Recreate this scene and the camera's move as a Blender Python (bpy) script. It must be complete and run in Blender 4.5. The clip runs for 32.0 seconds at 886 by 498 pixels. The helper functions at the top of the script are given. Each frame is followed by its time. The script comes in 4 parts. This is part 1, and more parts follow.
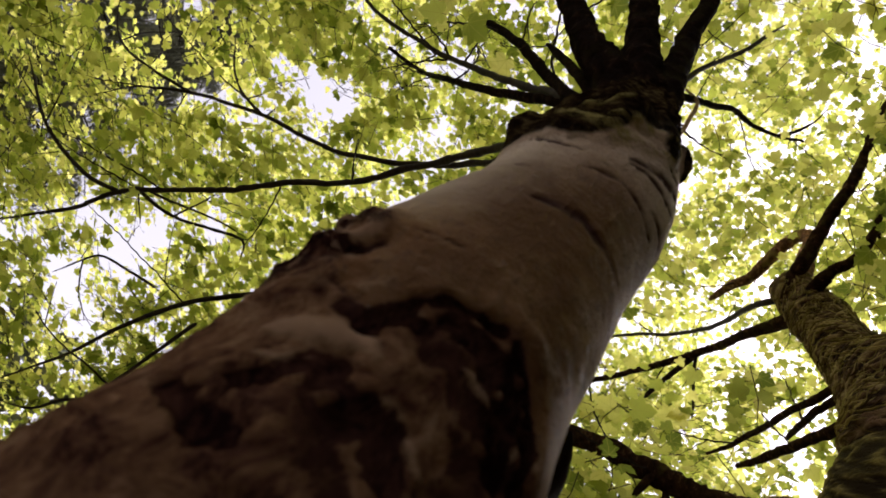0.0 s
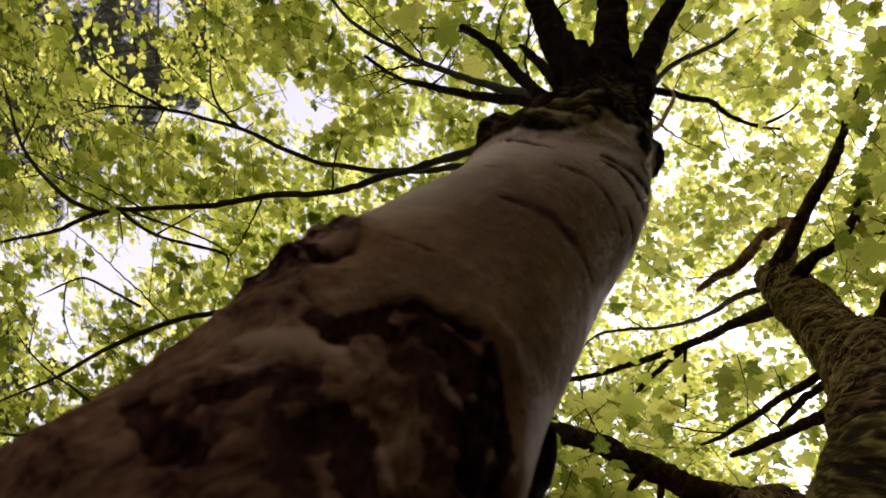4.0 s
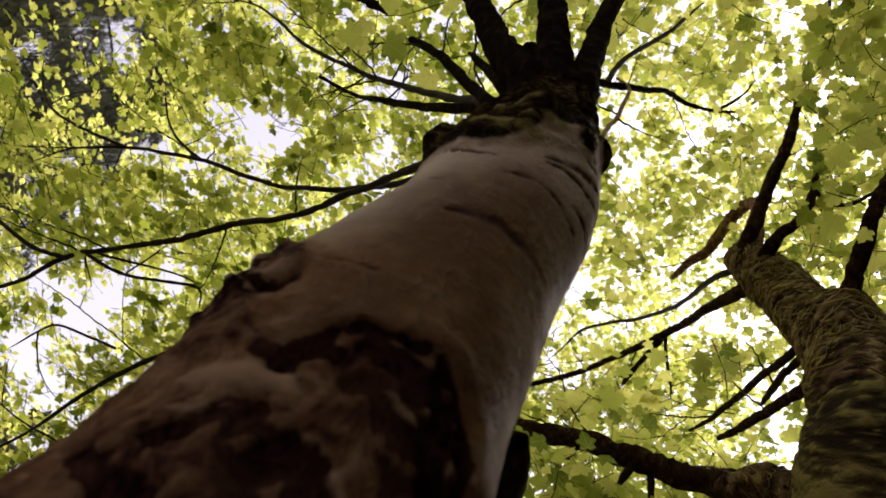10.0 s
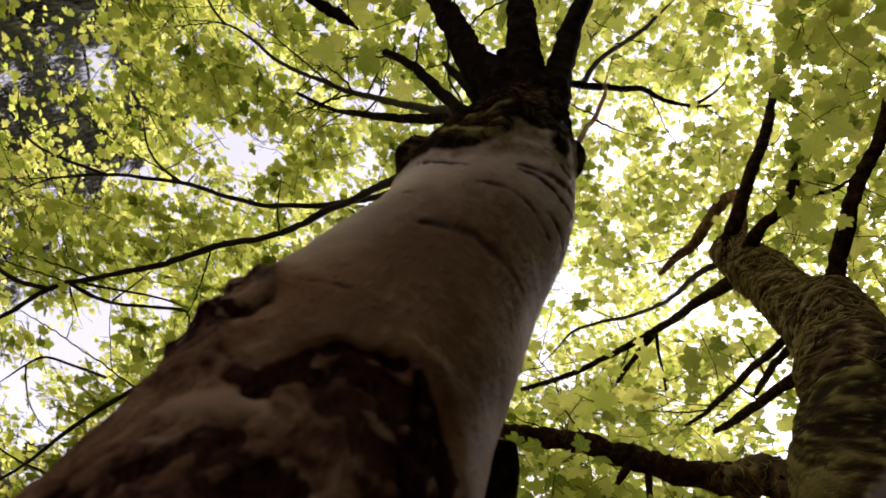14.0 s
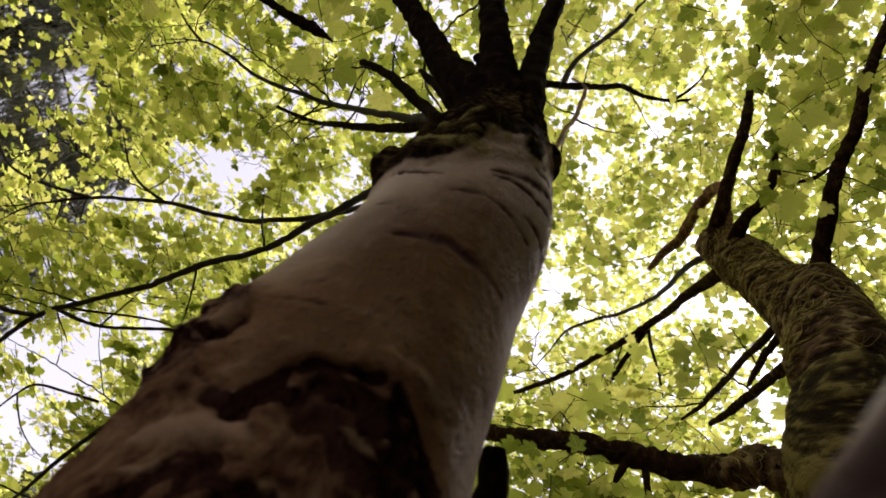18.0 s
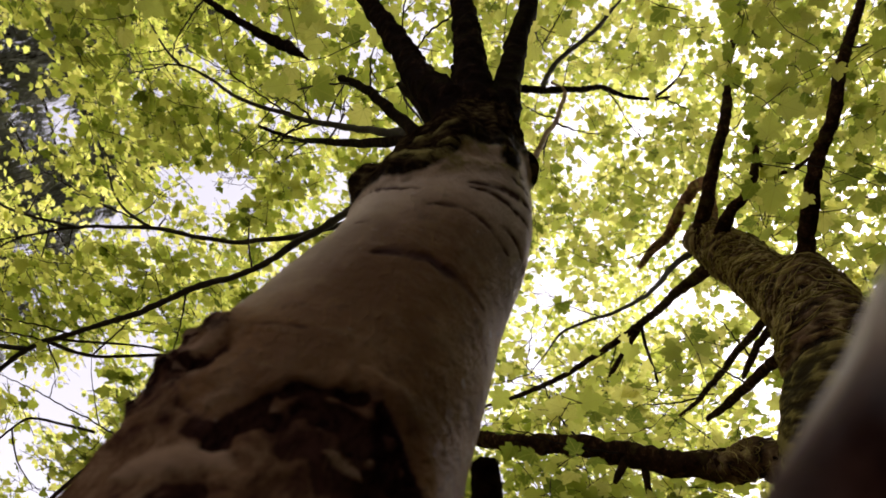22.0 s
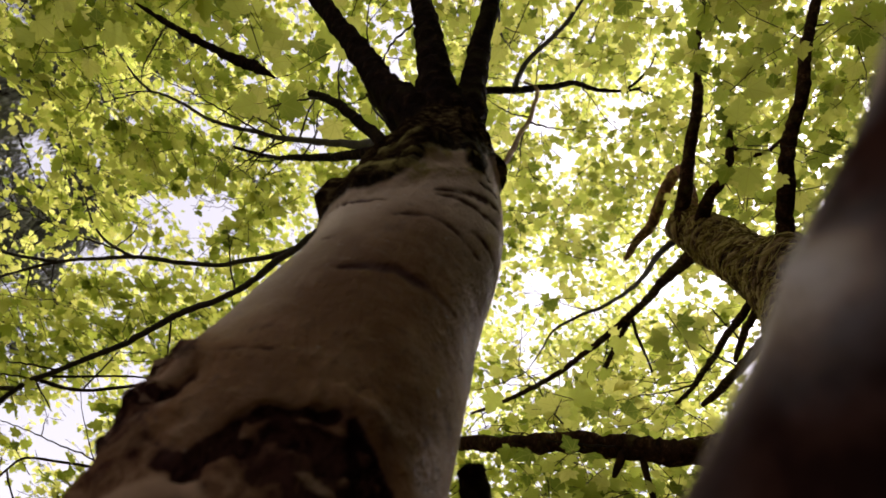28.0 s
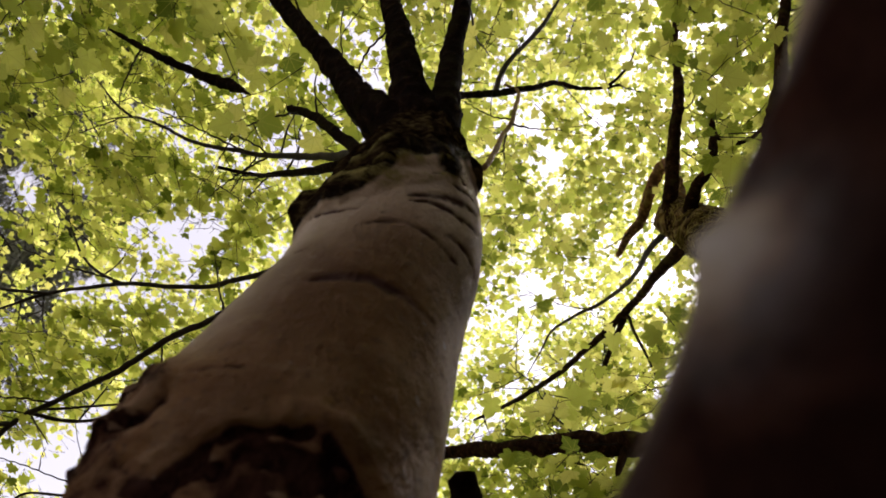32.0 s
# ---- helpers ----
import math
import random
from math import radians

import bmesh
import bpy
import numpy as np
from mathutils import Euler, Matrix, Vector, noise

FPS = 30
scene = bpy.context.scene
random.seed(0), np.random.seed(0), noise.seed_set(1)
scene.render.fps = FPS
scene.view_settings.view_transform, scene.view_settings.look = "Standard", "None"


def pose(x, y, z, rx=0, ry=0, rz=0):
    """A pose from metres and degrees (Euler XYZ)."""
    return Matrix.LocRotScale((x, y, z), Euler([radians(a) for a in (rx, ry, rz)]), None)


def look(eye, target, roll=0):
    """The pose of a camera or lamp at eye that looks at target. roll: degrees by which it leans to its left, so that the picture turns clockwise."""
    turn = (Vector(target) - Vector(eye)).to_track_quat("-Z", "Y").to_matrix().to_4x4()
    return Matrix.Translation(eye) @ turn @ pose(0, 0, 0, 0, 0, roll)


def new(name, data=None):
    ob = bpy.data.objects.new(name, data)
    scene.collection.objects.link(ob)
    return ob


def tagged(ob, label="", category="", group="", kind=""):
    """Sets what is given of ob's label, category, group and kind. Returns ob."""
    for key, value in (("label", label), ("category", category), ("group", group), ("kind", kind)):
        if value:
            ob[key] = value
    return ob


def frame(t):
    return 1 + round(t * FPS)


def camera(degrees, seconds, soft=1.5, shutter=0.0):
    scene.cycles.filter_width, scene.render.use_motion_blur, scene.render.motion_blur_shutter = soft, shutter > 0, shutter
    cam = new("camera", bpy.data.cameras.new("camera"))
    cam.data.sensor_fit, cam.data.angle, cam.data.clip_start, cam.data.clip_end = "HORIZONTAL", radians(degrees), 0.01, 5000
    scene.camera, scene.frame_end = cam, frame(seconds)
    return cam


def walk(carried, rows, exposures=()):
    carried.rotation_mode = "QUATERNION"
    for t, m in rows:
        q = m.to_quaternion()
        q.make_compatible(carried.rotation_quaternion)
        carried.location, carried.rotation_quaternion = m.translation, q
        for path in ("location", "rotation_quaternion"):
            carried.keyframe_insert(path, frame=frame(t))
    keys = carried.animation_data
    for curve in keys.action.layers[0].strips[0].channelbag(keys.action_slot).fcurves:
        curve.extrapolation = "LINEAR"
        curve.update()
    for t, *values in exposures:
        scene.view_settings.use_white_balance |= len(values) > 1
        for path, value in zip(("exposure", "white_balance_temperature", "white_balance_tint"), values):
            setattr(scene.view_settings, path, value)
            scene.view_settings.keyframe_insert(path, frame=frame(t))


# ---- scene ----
# ---- camera and its walk ----
cam = camera(63.0, 32.0, soft=1.7)
cam.data.dof.use_dof = True
cam.data.dof.focus_distance = 2.35
cam.data.dof.aperture_fstop = 4.8
walk(cam, [
    (0, pose(0.0000, 0.0000, 0.6000, 154.969, -27.083, -0.000)),
    (1, pose(0.0043, 0.0008, 0.6027, 154.762, -26.614, 0.572)),
    (2, pose(0.0088, 0.0014, 0.6053, 154.569, -26.136, 1.162)),
    (3, pose(0.0137, 0.0016, 0.6078, 154.400, -25.640, 1.792)),
    (4, pose(0.0191, 0.0011, 0.6101, 154.262, -25.119, 2.481)),
    (5, pose(0.0250, 0.0003, 0.6124, 154.138, -24.563, 3.219)),
    (6, pose(0.0311, -0.0005, 0.6146, 154.000, -23.961, 3.981)),
    (7, pose(0.0372, -0.0010, 0.6170, 153.825, -23.303, 4.745)),
    (8, pose(0.0430, -0.0012, 0.6196, 153.623, -22.609, 5.498)),
    (9, pose(0.0485, -0.0011, 0.6224, 153.429, -21.923, 6.238)),
    (10, pose(0.0535, -0.0011, 0.6254, 153.278, -21.289, 6.964)),
    (11, pose(0.0580, -0.0012, 0.6285, 153.177, -20.719, 7.676)),
    (12, pose(0.0623, -0.0017, 0.6314, 153.104, -20.186, 8.369)),
    (13, pose(0.0664, -0.0026, 0.6339, 153.034, -19.659, 9.041)),
    (14, pose(0.0705, -0.0038, 0.6359, 152.952, -19.125, 9.686)),
    (15, pose(0.0747, -0.0050, 0.6376, 152.862, -18.599, 10.307)),
    (16, pose(0.0793, -0.0058, 0.6395, 152.771, -18.107, 10.906)),
    (17, pose(0.0841, -0.0058, 0.6417, 152.684, -17.662, 11.490)),
    (18, pose(0.0892, -0.0056, 0.6440, 152.610, -17.235, 12.078)),
    (19, pose(0.0943, -0.0060, 0.6460, 152.561, -16.790, 12.694)),
    (20, pose(0.0992, -0.0074, 0.6472, 152.543, -16.297, 13.359)),
    (21, pose(0.1038, -0.0095, 0.6480, 152.536, -15.771, 14.056)),
    (22, pose(0.1082, -0.0110, 0.6488, 152.505, -15.246, 14.755)),
    (23, pose(0.1121, -0.0112, 0.6500, 152.417, -14.755, 15.428)),
    (24, pose(0.1159, -0.0101, 0.6518, 152.284, -14.302, 16.061)),
    (25, pose(0.1200, -0.0085, 0.6538, 152.153, -13.869, 16.659)),
    (26, pose(0.1245, -0.0072, 0.6560, 152.070, -13.439, 17.224)),
    (27, pose(0.1297, -0.0063, 0.6582, 152.049, -13.000, 17.778)),
    (28, pose(0.1353, -0.0051, 0.6607, 152.064, -12.551, 18.362)),
    (29, pose(0.1408, -0.0025, 0.6640, 152.082, -12.089, 19.018)),
    (30, pose(0.1460, 0.0018, 0.6681, 152.088, -11.611, 19.765)),
    (31, pose(0.1511, 0.0074, 0.6728, 152.084, -11.123, 20.577)),
    (32, pose(0.1562, 0.0135, 0.6778, 152.081, -10.630, 21.420)),
], exposures=[(0, 1.68, 6350, 24), (32, 1.68, 6350, 24)])

# ---- light: a bright hazy sky over the wood ----
SUN_ELEV, SUN_AZ = 64.0, 20.0          # azimuth from +y towards +x
world = bpy.data.worlds.new("sky")
scene.world = world
world.use_nodes = True
wn = world.node_tree
sky = wn.nodes.new("ShaderNodeTexSky")
sky.sky_type = "NISHITA"
sky.sun_disc = False
sky.sun_elevation = radians(SUN_ELEV)
sky.sun_rotation = radians(SUN_AZ)
sky.dust_density = 1.5
sky.air_density = 1.0
wn.nodes["Background"].inputs["Strength"].default_value = 0.082
haze = wn.nodes.new("ShaderNodeHueSaturation")
haze.inputs["Saturation"].default_value = 0.12
wn.links.new(sky.outputs[0], haze.inputs["Color"])
wn.links.new(haze.outputs[0], wn.nodes["Background"].inputs["Color"])
sun_data = bpy.data.lights.new("sun", "SUN")
sun_data.energy, sun_data.angle, sun_data.color = 2.75, radians(24), (1.0, 0.95, 0.86)
sun = new("sun", sun_data)
se, sa = radians(SUN_ELEV), radians(SUN_AZ)
sun_way = Vector((math.sin(sa) * math.cos(se), math.cos(sa) * math.cos(se), math.sin(se)))
sun.matrix_world = look(sun_way * 30, (0, 0, 0))


# ---- materials ----
def material(name, rough=0.8):
    m = bpy.data.materials.new(name)
    m.use_nodes = True
    t = m.node_tree
    b = t.nodes["Principled BSDF"]
    b.inputs["Roughness"].default_value = rough
    b.inputs["Specular IOR Level"].default_value = 0.25
    return m, t, b


def node(t, kind, **sets):
    n = t.nodes.new(kind)
    for k, v in sets.items():
        if k in n.inputs:
            n.inputs[k].default_value = v
    return n


def noise_tex(t, scale, detail=5, rough=0.6, stretch=None, distort=0.0):
    co = t.nodes.new("ShaderNodeTexCoord")
    n = node(t, "ShaderNodeTexNoise", Scale=scale, Detail=detail, Roughness=rough, Distortion=distort)
    src = co.outputs["Object"]
    if stretch:
        mp = t.nodes.new("ShaderNodeMapping")
        mp.inputs["Scale"].default_value = stretch
        t.links.new(src, mp.inputs["Vector"])
        src = mp.outputs["Vector"]
    t.links.new(src, n.inputs["Vector"])
    return n.outputs["Fac"]


def ramp(t, fac, stops):
    r = t.nodes.new("ShaderNodeValToRGB")
    e = r.color_ramp.elements
    while len(e) < len(stops):
        e.new(0.5)
    for el, (p, c) in zip(e, stops):
        el.position, el.color = p, (*c, 1)
    t.links.new(fac, r.inputs["Fac"])
    return r.outputs["Color"]


def span(t, fac, a, b):
    r = node(t, "ShaderNodeMapRange")
    r.inputs["From Min"].default_value, r.inputs["From Max"].default_value = a, b
    t.links.new(fac, r.inputs["Value"])
    return r.outputs["Result"]


def mix(t, fac, a, b):
    m = t.nodes.new("ShaderNodeMix")
    m.data_type = "RGBA"
    if isinstance(fac, float):
        m.inputs["Factor"].default_value = fac
    else:
        t.links.new(fac, m.inputs["Factor"])
    for v, sock in ((a, m.inputs[6]), (b, m.inputs[7])):
        if isinstance(v, tuple):
            sock.default_value = (*v, 1)
        else:
            t.links.new(v, sock)
    return m.outputs[2]


def maths(t, op, a, b=0.0, c=None):
    m = t.nodes.new("ShaderNodeMath")
    m.operation = op
    for v, sock in ((a, m.inputs[0]), (b, m.inputs[1]), (c, m.inputs[2])):
        if v is None:
            continue
        if isinstance(v, (int, float)):
            sock.default_value = v
        else:
            t.links.new(v, sock)
    return m.outputs[0]


def bump(t, b, height, strength, dist):
    n = node(t, "ShaderNodeBump", Strength=strength, Distance=dist)
    t.links.new(height, n.inputs["Height"])
    t.links.new(n.outputs["Normal"], b.inputs["Normal"])


def attr(t, name):
    a = t.nodes.new("ShaderNodeAttribute")
    a.attribute_name = name
    return a.outputs["Fac"]


def smooth_bark():
    """Pale smooth bark, with torn dark bark, cracks, a near-black collar and mossy folds where the mesh's own layers
    say.
    """
    m, t, b = material("smooth_bark", 0.7)
    b.inputs["Specular IOR Level"].default_value = 0.12
    big = noise_tex(t, 5, 4, 0.55)
    mid = noise_tex(t, 22, 6, 0.65, (1, 1, 0.6))
    fine = noise_tex(t, 140, 4, 0.6)
    base = ramp(t, big, [(0.32, (0.13, 0.058, 0.020)), (0.50, (0.235, 0.122, 0.049)), (0.66, (0.37, 0.225, 0.108))])
    base = mix(t, maths(t, "MULTIPLY", span(t, mid, 0.50, 0.62), 0.6), base, (0.30, 0.190, 0.094))
    base = mix(t, maths(t, "MULTIPLY", span(t, noise_tex(t, 60, 3, 0.7), 0.56, 0.64), 0.6), base, (0.12, 0.075, 0.05))
    base = mix(t, maths(t, "MULTIPLY", span(t, noise_tex(t, 44, 2, 0.5), 0.70, 0.74), 0.7), base, (0.50, 0.46, 0.40))
    ripple = noise_tex(t, 12, 6, 0.72, (1, 1, 2.0), 0.2)
    base = mix(t, maths(t, "MULTIPLY", span(t, ripple, 0.54, 0.68), 0.55), base, (0.13, 0.062, 0.032))
    base = mix(t, maths(t, "MULTIPLY", span(t, ripple, 0.46, 0.34), 0.45), base, (0.38, 0.28, 0.165))
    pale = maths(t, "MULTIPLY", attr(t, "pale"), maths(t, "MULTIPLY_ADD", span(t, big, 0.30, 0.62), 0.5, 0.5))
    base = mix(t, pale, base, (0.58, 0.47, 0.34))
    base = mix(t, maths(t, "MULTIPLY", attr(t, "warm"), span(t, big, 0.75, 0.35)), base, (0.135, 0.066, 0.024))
    tone = noise_tex(t, 19, 9, 0.78, (1, 1, 0.7), 0.6)
    torn = ramp(t, tone, [(0.36, (0.030, 0.013, 0.011)), (0.43, (0.10, 0.045, 0.028)), (0.51, (0.21, 0.110, 0.055)), (0.64, (0.38, 0.235, 0.13))])
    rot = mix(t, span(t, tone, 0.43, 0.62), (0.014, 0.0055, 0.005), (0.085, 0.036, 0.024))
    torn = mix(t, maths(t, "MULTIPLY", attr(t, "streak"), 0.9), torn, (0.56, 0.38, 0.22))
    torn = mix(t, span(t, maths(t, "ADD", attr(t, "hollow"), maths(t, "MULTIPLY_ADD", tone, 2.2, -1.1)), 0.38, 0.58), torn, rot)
    torn = mix(t, maths(t, "MULTIPLY", span(t, maths(t, "ADD", attr(t, "streak"), maths(t, "MULTIPLY_ADD", tone, 1.4, -0.7)), 0.45, 0.9), 0.7), torn, (0.44, 0.28, 0.17))
    base = mix(t, span(t, maths(t, "ADD", attr(t, "torn"), maths(t, "MULTIPLY_ADD", tone, 1.6, -0.8)), 0.34, 0.56), base, torn)
    base = mix(t, span(t, maths(t, "ADD", attr(t, "crack"), maths(t, "MULTIPLY_ADD", mid, 0.8, -0.4)), 0.10, 0.70), base, (0.066, 0.030, 0.020))
    # collar colour: near-black, browner along the ridges
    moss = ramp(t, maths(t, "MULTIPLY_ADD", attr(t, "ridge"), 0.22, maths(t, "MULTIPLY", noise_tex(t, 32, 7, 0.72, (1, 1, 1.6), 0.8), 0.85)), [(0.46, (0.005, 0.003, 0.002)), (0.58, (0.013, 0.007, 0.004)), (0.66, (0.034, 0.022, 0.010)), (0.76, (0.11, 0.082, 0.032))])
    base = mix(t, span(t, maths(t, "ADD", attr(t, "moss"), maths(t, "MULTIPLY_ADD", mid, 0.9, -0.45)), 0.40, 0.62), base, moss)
    fold = maths(t, "MULTIPLY", attr(t, "fold"), span(t, maths(t, "MULTIPLY_ADD", attr(t, "ridge"), 0.25, noise_tex(t, 48, 6, 0.7, (1, 1, 2.2), 0.5)), 0.62, 0.78))
    base = mix(t, maths(t, "MULTIPLY", fold, 0.9), base, mix(t, tone, (0.15, 0.12, 0.03), (0.46, 0.40, 0.14)))
    # light along the side stem's edge, painted as a pale tone
    base = mix(t, maths(t, "MULTIPLY", attr(t, "rim_light"), span(t, tone, 0.30, 0.55)), base, (0.60, 0.62, 0.60))
    t.links.new(base, b.inputs["Base Color"])
    t.links.new(maths(t, "MULTIPLY_ADD", attr(t, "torn"), 0.28, 0.68), b.inputs["Roughness"])
    t.links.new(maths(t, "MULTIPLY_ADD", maths(t, "MAXIMUM", attr(t, "moss"), attr(t, "torn")), -0.12, 0.12), b.inputs["Specular IOR Level"])
    h = maths(t, "ADD", maths(t, "MULTIPLY", fine, 0.35), mid)
    h = maths(t, "ADD", h, maths(t, "MULTIPLY", ripple, -0.7))
    h = maths(t, "MULTIPLY_ADD", maths(t, "MULTIPLY", tone, 1.6), attr(t, "torn"), h)
    bump(t, b, h, 0.8, 0.013)
    return m


def mossy_bark():
    m, t, b = material("mossy_bark", 0.95)
    strand = noise_tex(t, 7, 6, 0.72, (1.0, 1.0, 5.0), 2.4)
    strand = maths(t, "MULTIPLY_ADD", maths(t, "SUBTRACT", attr(t, "tuft"), 0.30), 0.50, maths(t, "MULTIPLY_ADD", strand, 0.5, 0.235))
    big = noise_tex(t, 6, 4, 0.6)
    moss = ramp(t, strand, [(0.37, (0.016, 0.009, 0.005)), (0.45, (0.10, 0.055, 0.026)), (0.54, (0.24, 0.155, 0.065)), (0.64, (0.56, 0.46, 0.19))])
    wood = ramp(t, strand, [(0.38, (0.035, 0.020, 0.011)), (0.62, (0.30, 0.19, 0.11))])
    c = mix(t, span(t, big, 0.40, 0.58), wood, moss)
    # lower trunk: olive moss with the shade on it painted in
    shaded_moss = ramp(t, strand, [(0.38, (0.034, 0.023, 0.009)), (0.50, (0.12, 0.092, 0.030)), (0.64, (0.34, 0.28, 0.09))])
    c = mix(t, maths(t, "MULTIPLY", span(t, noise_tex(t, 90, 3), 0.6, 0.75), 0.5), c, (0.30, 0.27, 0.12))
    c = mix(t, attr(t, "low_shade"), c, shaded_moss)
    t.links.new(c, b.inputs["Base Color"])
    bump(t, b, maths(t, "ADD", strand, maths(t, "MULTIPLY", noise_tex(t, 120, 4), 0.4)), 0.9, 0.02)
    return m


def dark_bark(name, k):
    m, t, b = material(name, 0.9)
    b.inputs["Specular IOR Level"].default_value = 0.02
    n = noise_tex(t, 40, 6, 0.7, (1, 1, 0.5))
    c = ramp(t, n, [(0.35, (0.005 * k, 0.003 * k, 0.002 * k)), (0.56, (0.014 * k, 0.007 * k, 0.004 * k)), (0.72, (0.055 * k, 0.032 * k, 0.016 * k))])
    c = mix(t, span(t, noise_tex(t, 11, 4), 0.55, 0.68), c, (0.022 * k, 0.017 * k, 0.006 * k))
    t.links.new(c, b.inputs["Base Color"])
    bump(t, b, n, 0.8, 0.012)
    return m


def twig_bark():
    m, t, b = material("twig_bark", 0.8)
    c = ramp(t, noise_tex(t, 60, 4), [(0.35, (0.011, 0.007, 0.004)), (0.65, (0.036, 0.023, 0.013))])
    t.links.new(c, b.inputs["Base Color"])
    return m


def fibre_material():
    m, t, b = material("moss_fibre", 0.95)
    b.inputs["Specular IOR Level"].default_value = 0.05
    geo = t.nodes.new("ShaderNodeNewGeometry")
    c = ramp(t, geo.outputs["Random Per Island"], [(0.0, (0.045, 0.028, 0.012)), (0.30, (0.17, 0.13, 0.040)), (0.65, (0.46, 0.39, 0.12)), (1.0, (0.78, 0.68, 0.27))])
    c = mix(t, maths(t, "MULTIPLY", span(t, noise_tex(t, 12, 4), 0.45, 0.65), 0.5), c, (0.24, 0.16, 0.06))
    t.links.new(c, b.inputs["Base Color"])
    return m


def leaf_material(name, thin, top, through_share):
    """Leaf: light passes through it; main veins from the leaf's own flat coordinates."""
    m, t, b = material(name, 0.5)
    b.inputs["Specular IOR Level"].default_value = 0.3
    geo = t.nodes.new("ShaderNodeNewGeometry")
    info = t.nodes.new("ShaderNodeObjectInfo")
    rnd = maths(t, "FRACT", maths(t, "ADD", geo.outputs["Random Per Island"], info.outputs["Random"]))
    uv = t.nodes.new("ShaderNodeUVMap")
    sep = t.nodes.new("ShaderNodeSeparateXYZ")
    t.links.new(uv.outputs[0], sep.inputs[0])
    u, v = maths(t, "ABSOLUTE", sep.outputs[0]), sep.outputs[1]
    vein = None
    for a in (0.0, 47.0, 92.0):
        ca, sa_ = math.cos(radians(a)), math.sin(radians(a))
        off = maths(t, "ABSOLUTE", maths(t, "SUBTRACT", maths(t, "MULTIPLY", u, ca), maths(t, "MULTIPLY", v, sa_)))
        on = maths(t, "GREATER_THAN", maths(t, "ADD", maths(t, "MULTIPLY", u, sa_), maths(t, "MULTIPLY", v, ca)), 0.0)
        line = maths(t, "MULTIPLY", maths(t, "SUBTRACT", 1.0, span(t, off, 0.006, 0.022)), on)
        vein = line if vein is None else maths(t, "MAXIMUM", vein, line)
    blotch = noise_tex(t, 30, 4, 0.6)
    c_thin = ramp(t, rnd, [(0.0, (0.27 * thin[0][0], 0.32 * thin[0][1], 0.28 * thin[0][2])), (0.10, (0.46 * thin[0][0], 0.50 * thin[0][1], 0.44 * thin[0][2])), (0.22, thin[0]), (1.0, thin[1])])
    c_thin = mix(t, maths(t, "MULTIPLY", span(t, blotch, 0.45, 0.75), 0.25), c_thin, thin[2])
    c_thin = mix(t, maths(t, "MULTIPLY", vein, 0.55), c_thin, thin[3])
    c_top = mix(t, rnd, top[0], top[1])
    t.links.new(c_top, b.inputs["Base Color"])
    tr = t.nodes.new("ShaderNodeBsdfTranslucent")
    t.links.new(c_thin, tr.inputs["Color"])
    ms = t.nodes.new("ShaderNodeMixShader")
    ms.inputs[0].default_value = through_share
    t.links.new(b.outputs[0], ms.inputs[1])
    t.links.new(tr.outputs[0], ms.inputs[2])
    t.links.new(ms.outputs[0], t.nodes["Material Output"].inputs["Surface"])
    return m


def litter_material():
    m, t, b = material("leaf_litter", 0.95)
    n = noise_tex(t, 9, 8, 0.7)
    c = ramp(t, n, [(0.3, (0.035, 0.022, 0.012)), (0.5, (0.10, 0.06, 0.03)), (0.7, (0.20, 0.14, 0.07))])
    c = mix(t, span(t, noise_tex(t, 1.1, 4), 0.52, 0.62), c, (0.06, 0.09, 0.025))
    t.links.new(c, b.inputs["Base Color"])
    bump(t, b, n, 0.8, 0.05)
    return m


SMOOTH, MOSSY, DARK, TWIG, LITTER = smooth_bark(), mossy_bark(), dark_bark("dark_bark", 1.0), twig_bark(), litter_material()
BROWN, GREY = dark_bark("brown_bark", 3.6), dark_bark("grey_bark", 20.0)
FIBRE = fibre_material()
LEAF = leaf_material("maple_leaf", [(0.405, 0.47, 0.074), (0.68, 0.645, 0.180), (0.42, 0.43, 0.07), (0.42, 0.42, 0.09)],
                     [(0.085, 0.13, 0.025), (0.13, 0.17, 0.035)], 0.84)
GREEN = leaf_material("green_maple_leaf", [(0.33, 0.40, 0.048), (0.58, 0.575, 0.125), (0.36, 0.40, 0.06), (0.36, 0.38, 0.07)],
                      [(0.085, 0.13, 0.025), (0.13, 0.17, 0.035)], 0.84)
# dark leaf for the unseen leaves that block light
BLOCKER = leaf_material("blocker_leaf", [(0.05, 0.06, 0.02), (0.08, 0.09, 0.03), (0.05, 0.05, 0.02), (0.06, 0.06, 0.03)],
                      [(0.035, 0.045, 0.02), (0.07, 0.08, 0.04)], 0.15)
NEEDLE = leaf_material("spruce_needle", [(0.04, 0.05, 0.025), (0.06, 0.06, 0.03), (0.05, 0.04, 0.02), (0.05, 0.05, 0.03)],
                       [(0.10, 0.095, 0.066), (0.15, 0.165, 0.10)], 0.15)
NEEDLE.node_tree.nodes["Principled BSDF"].inputs["Specular IOR Level"].default_value = 0.04


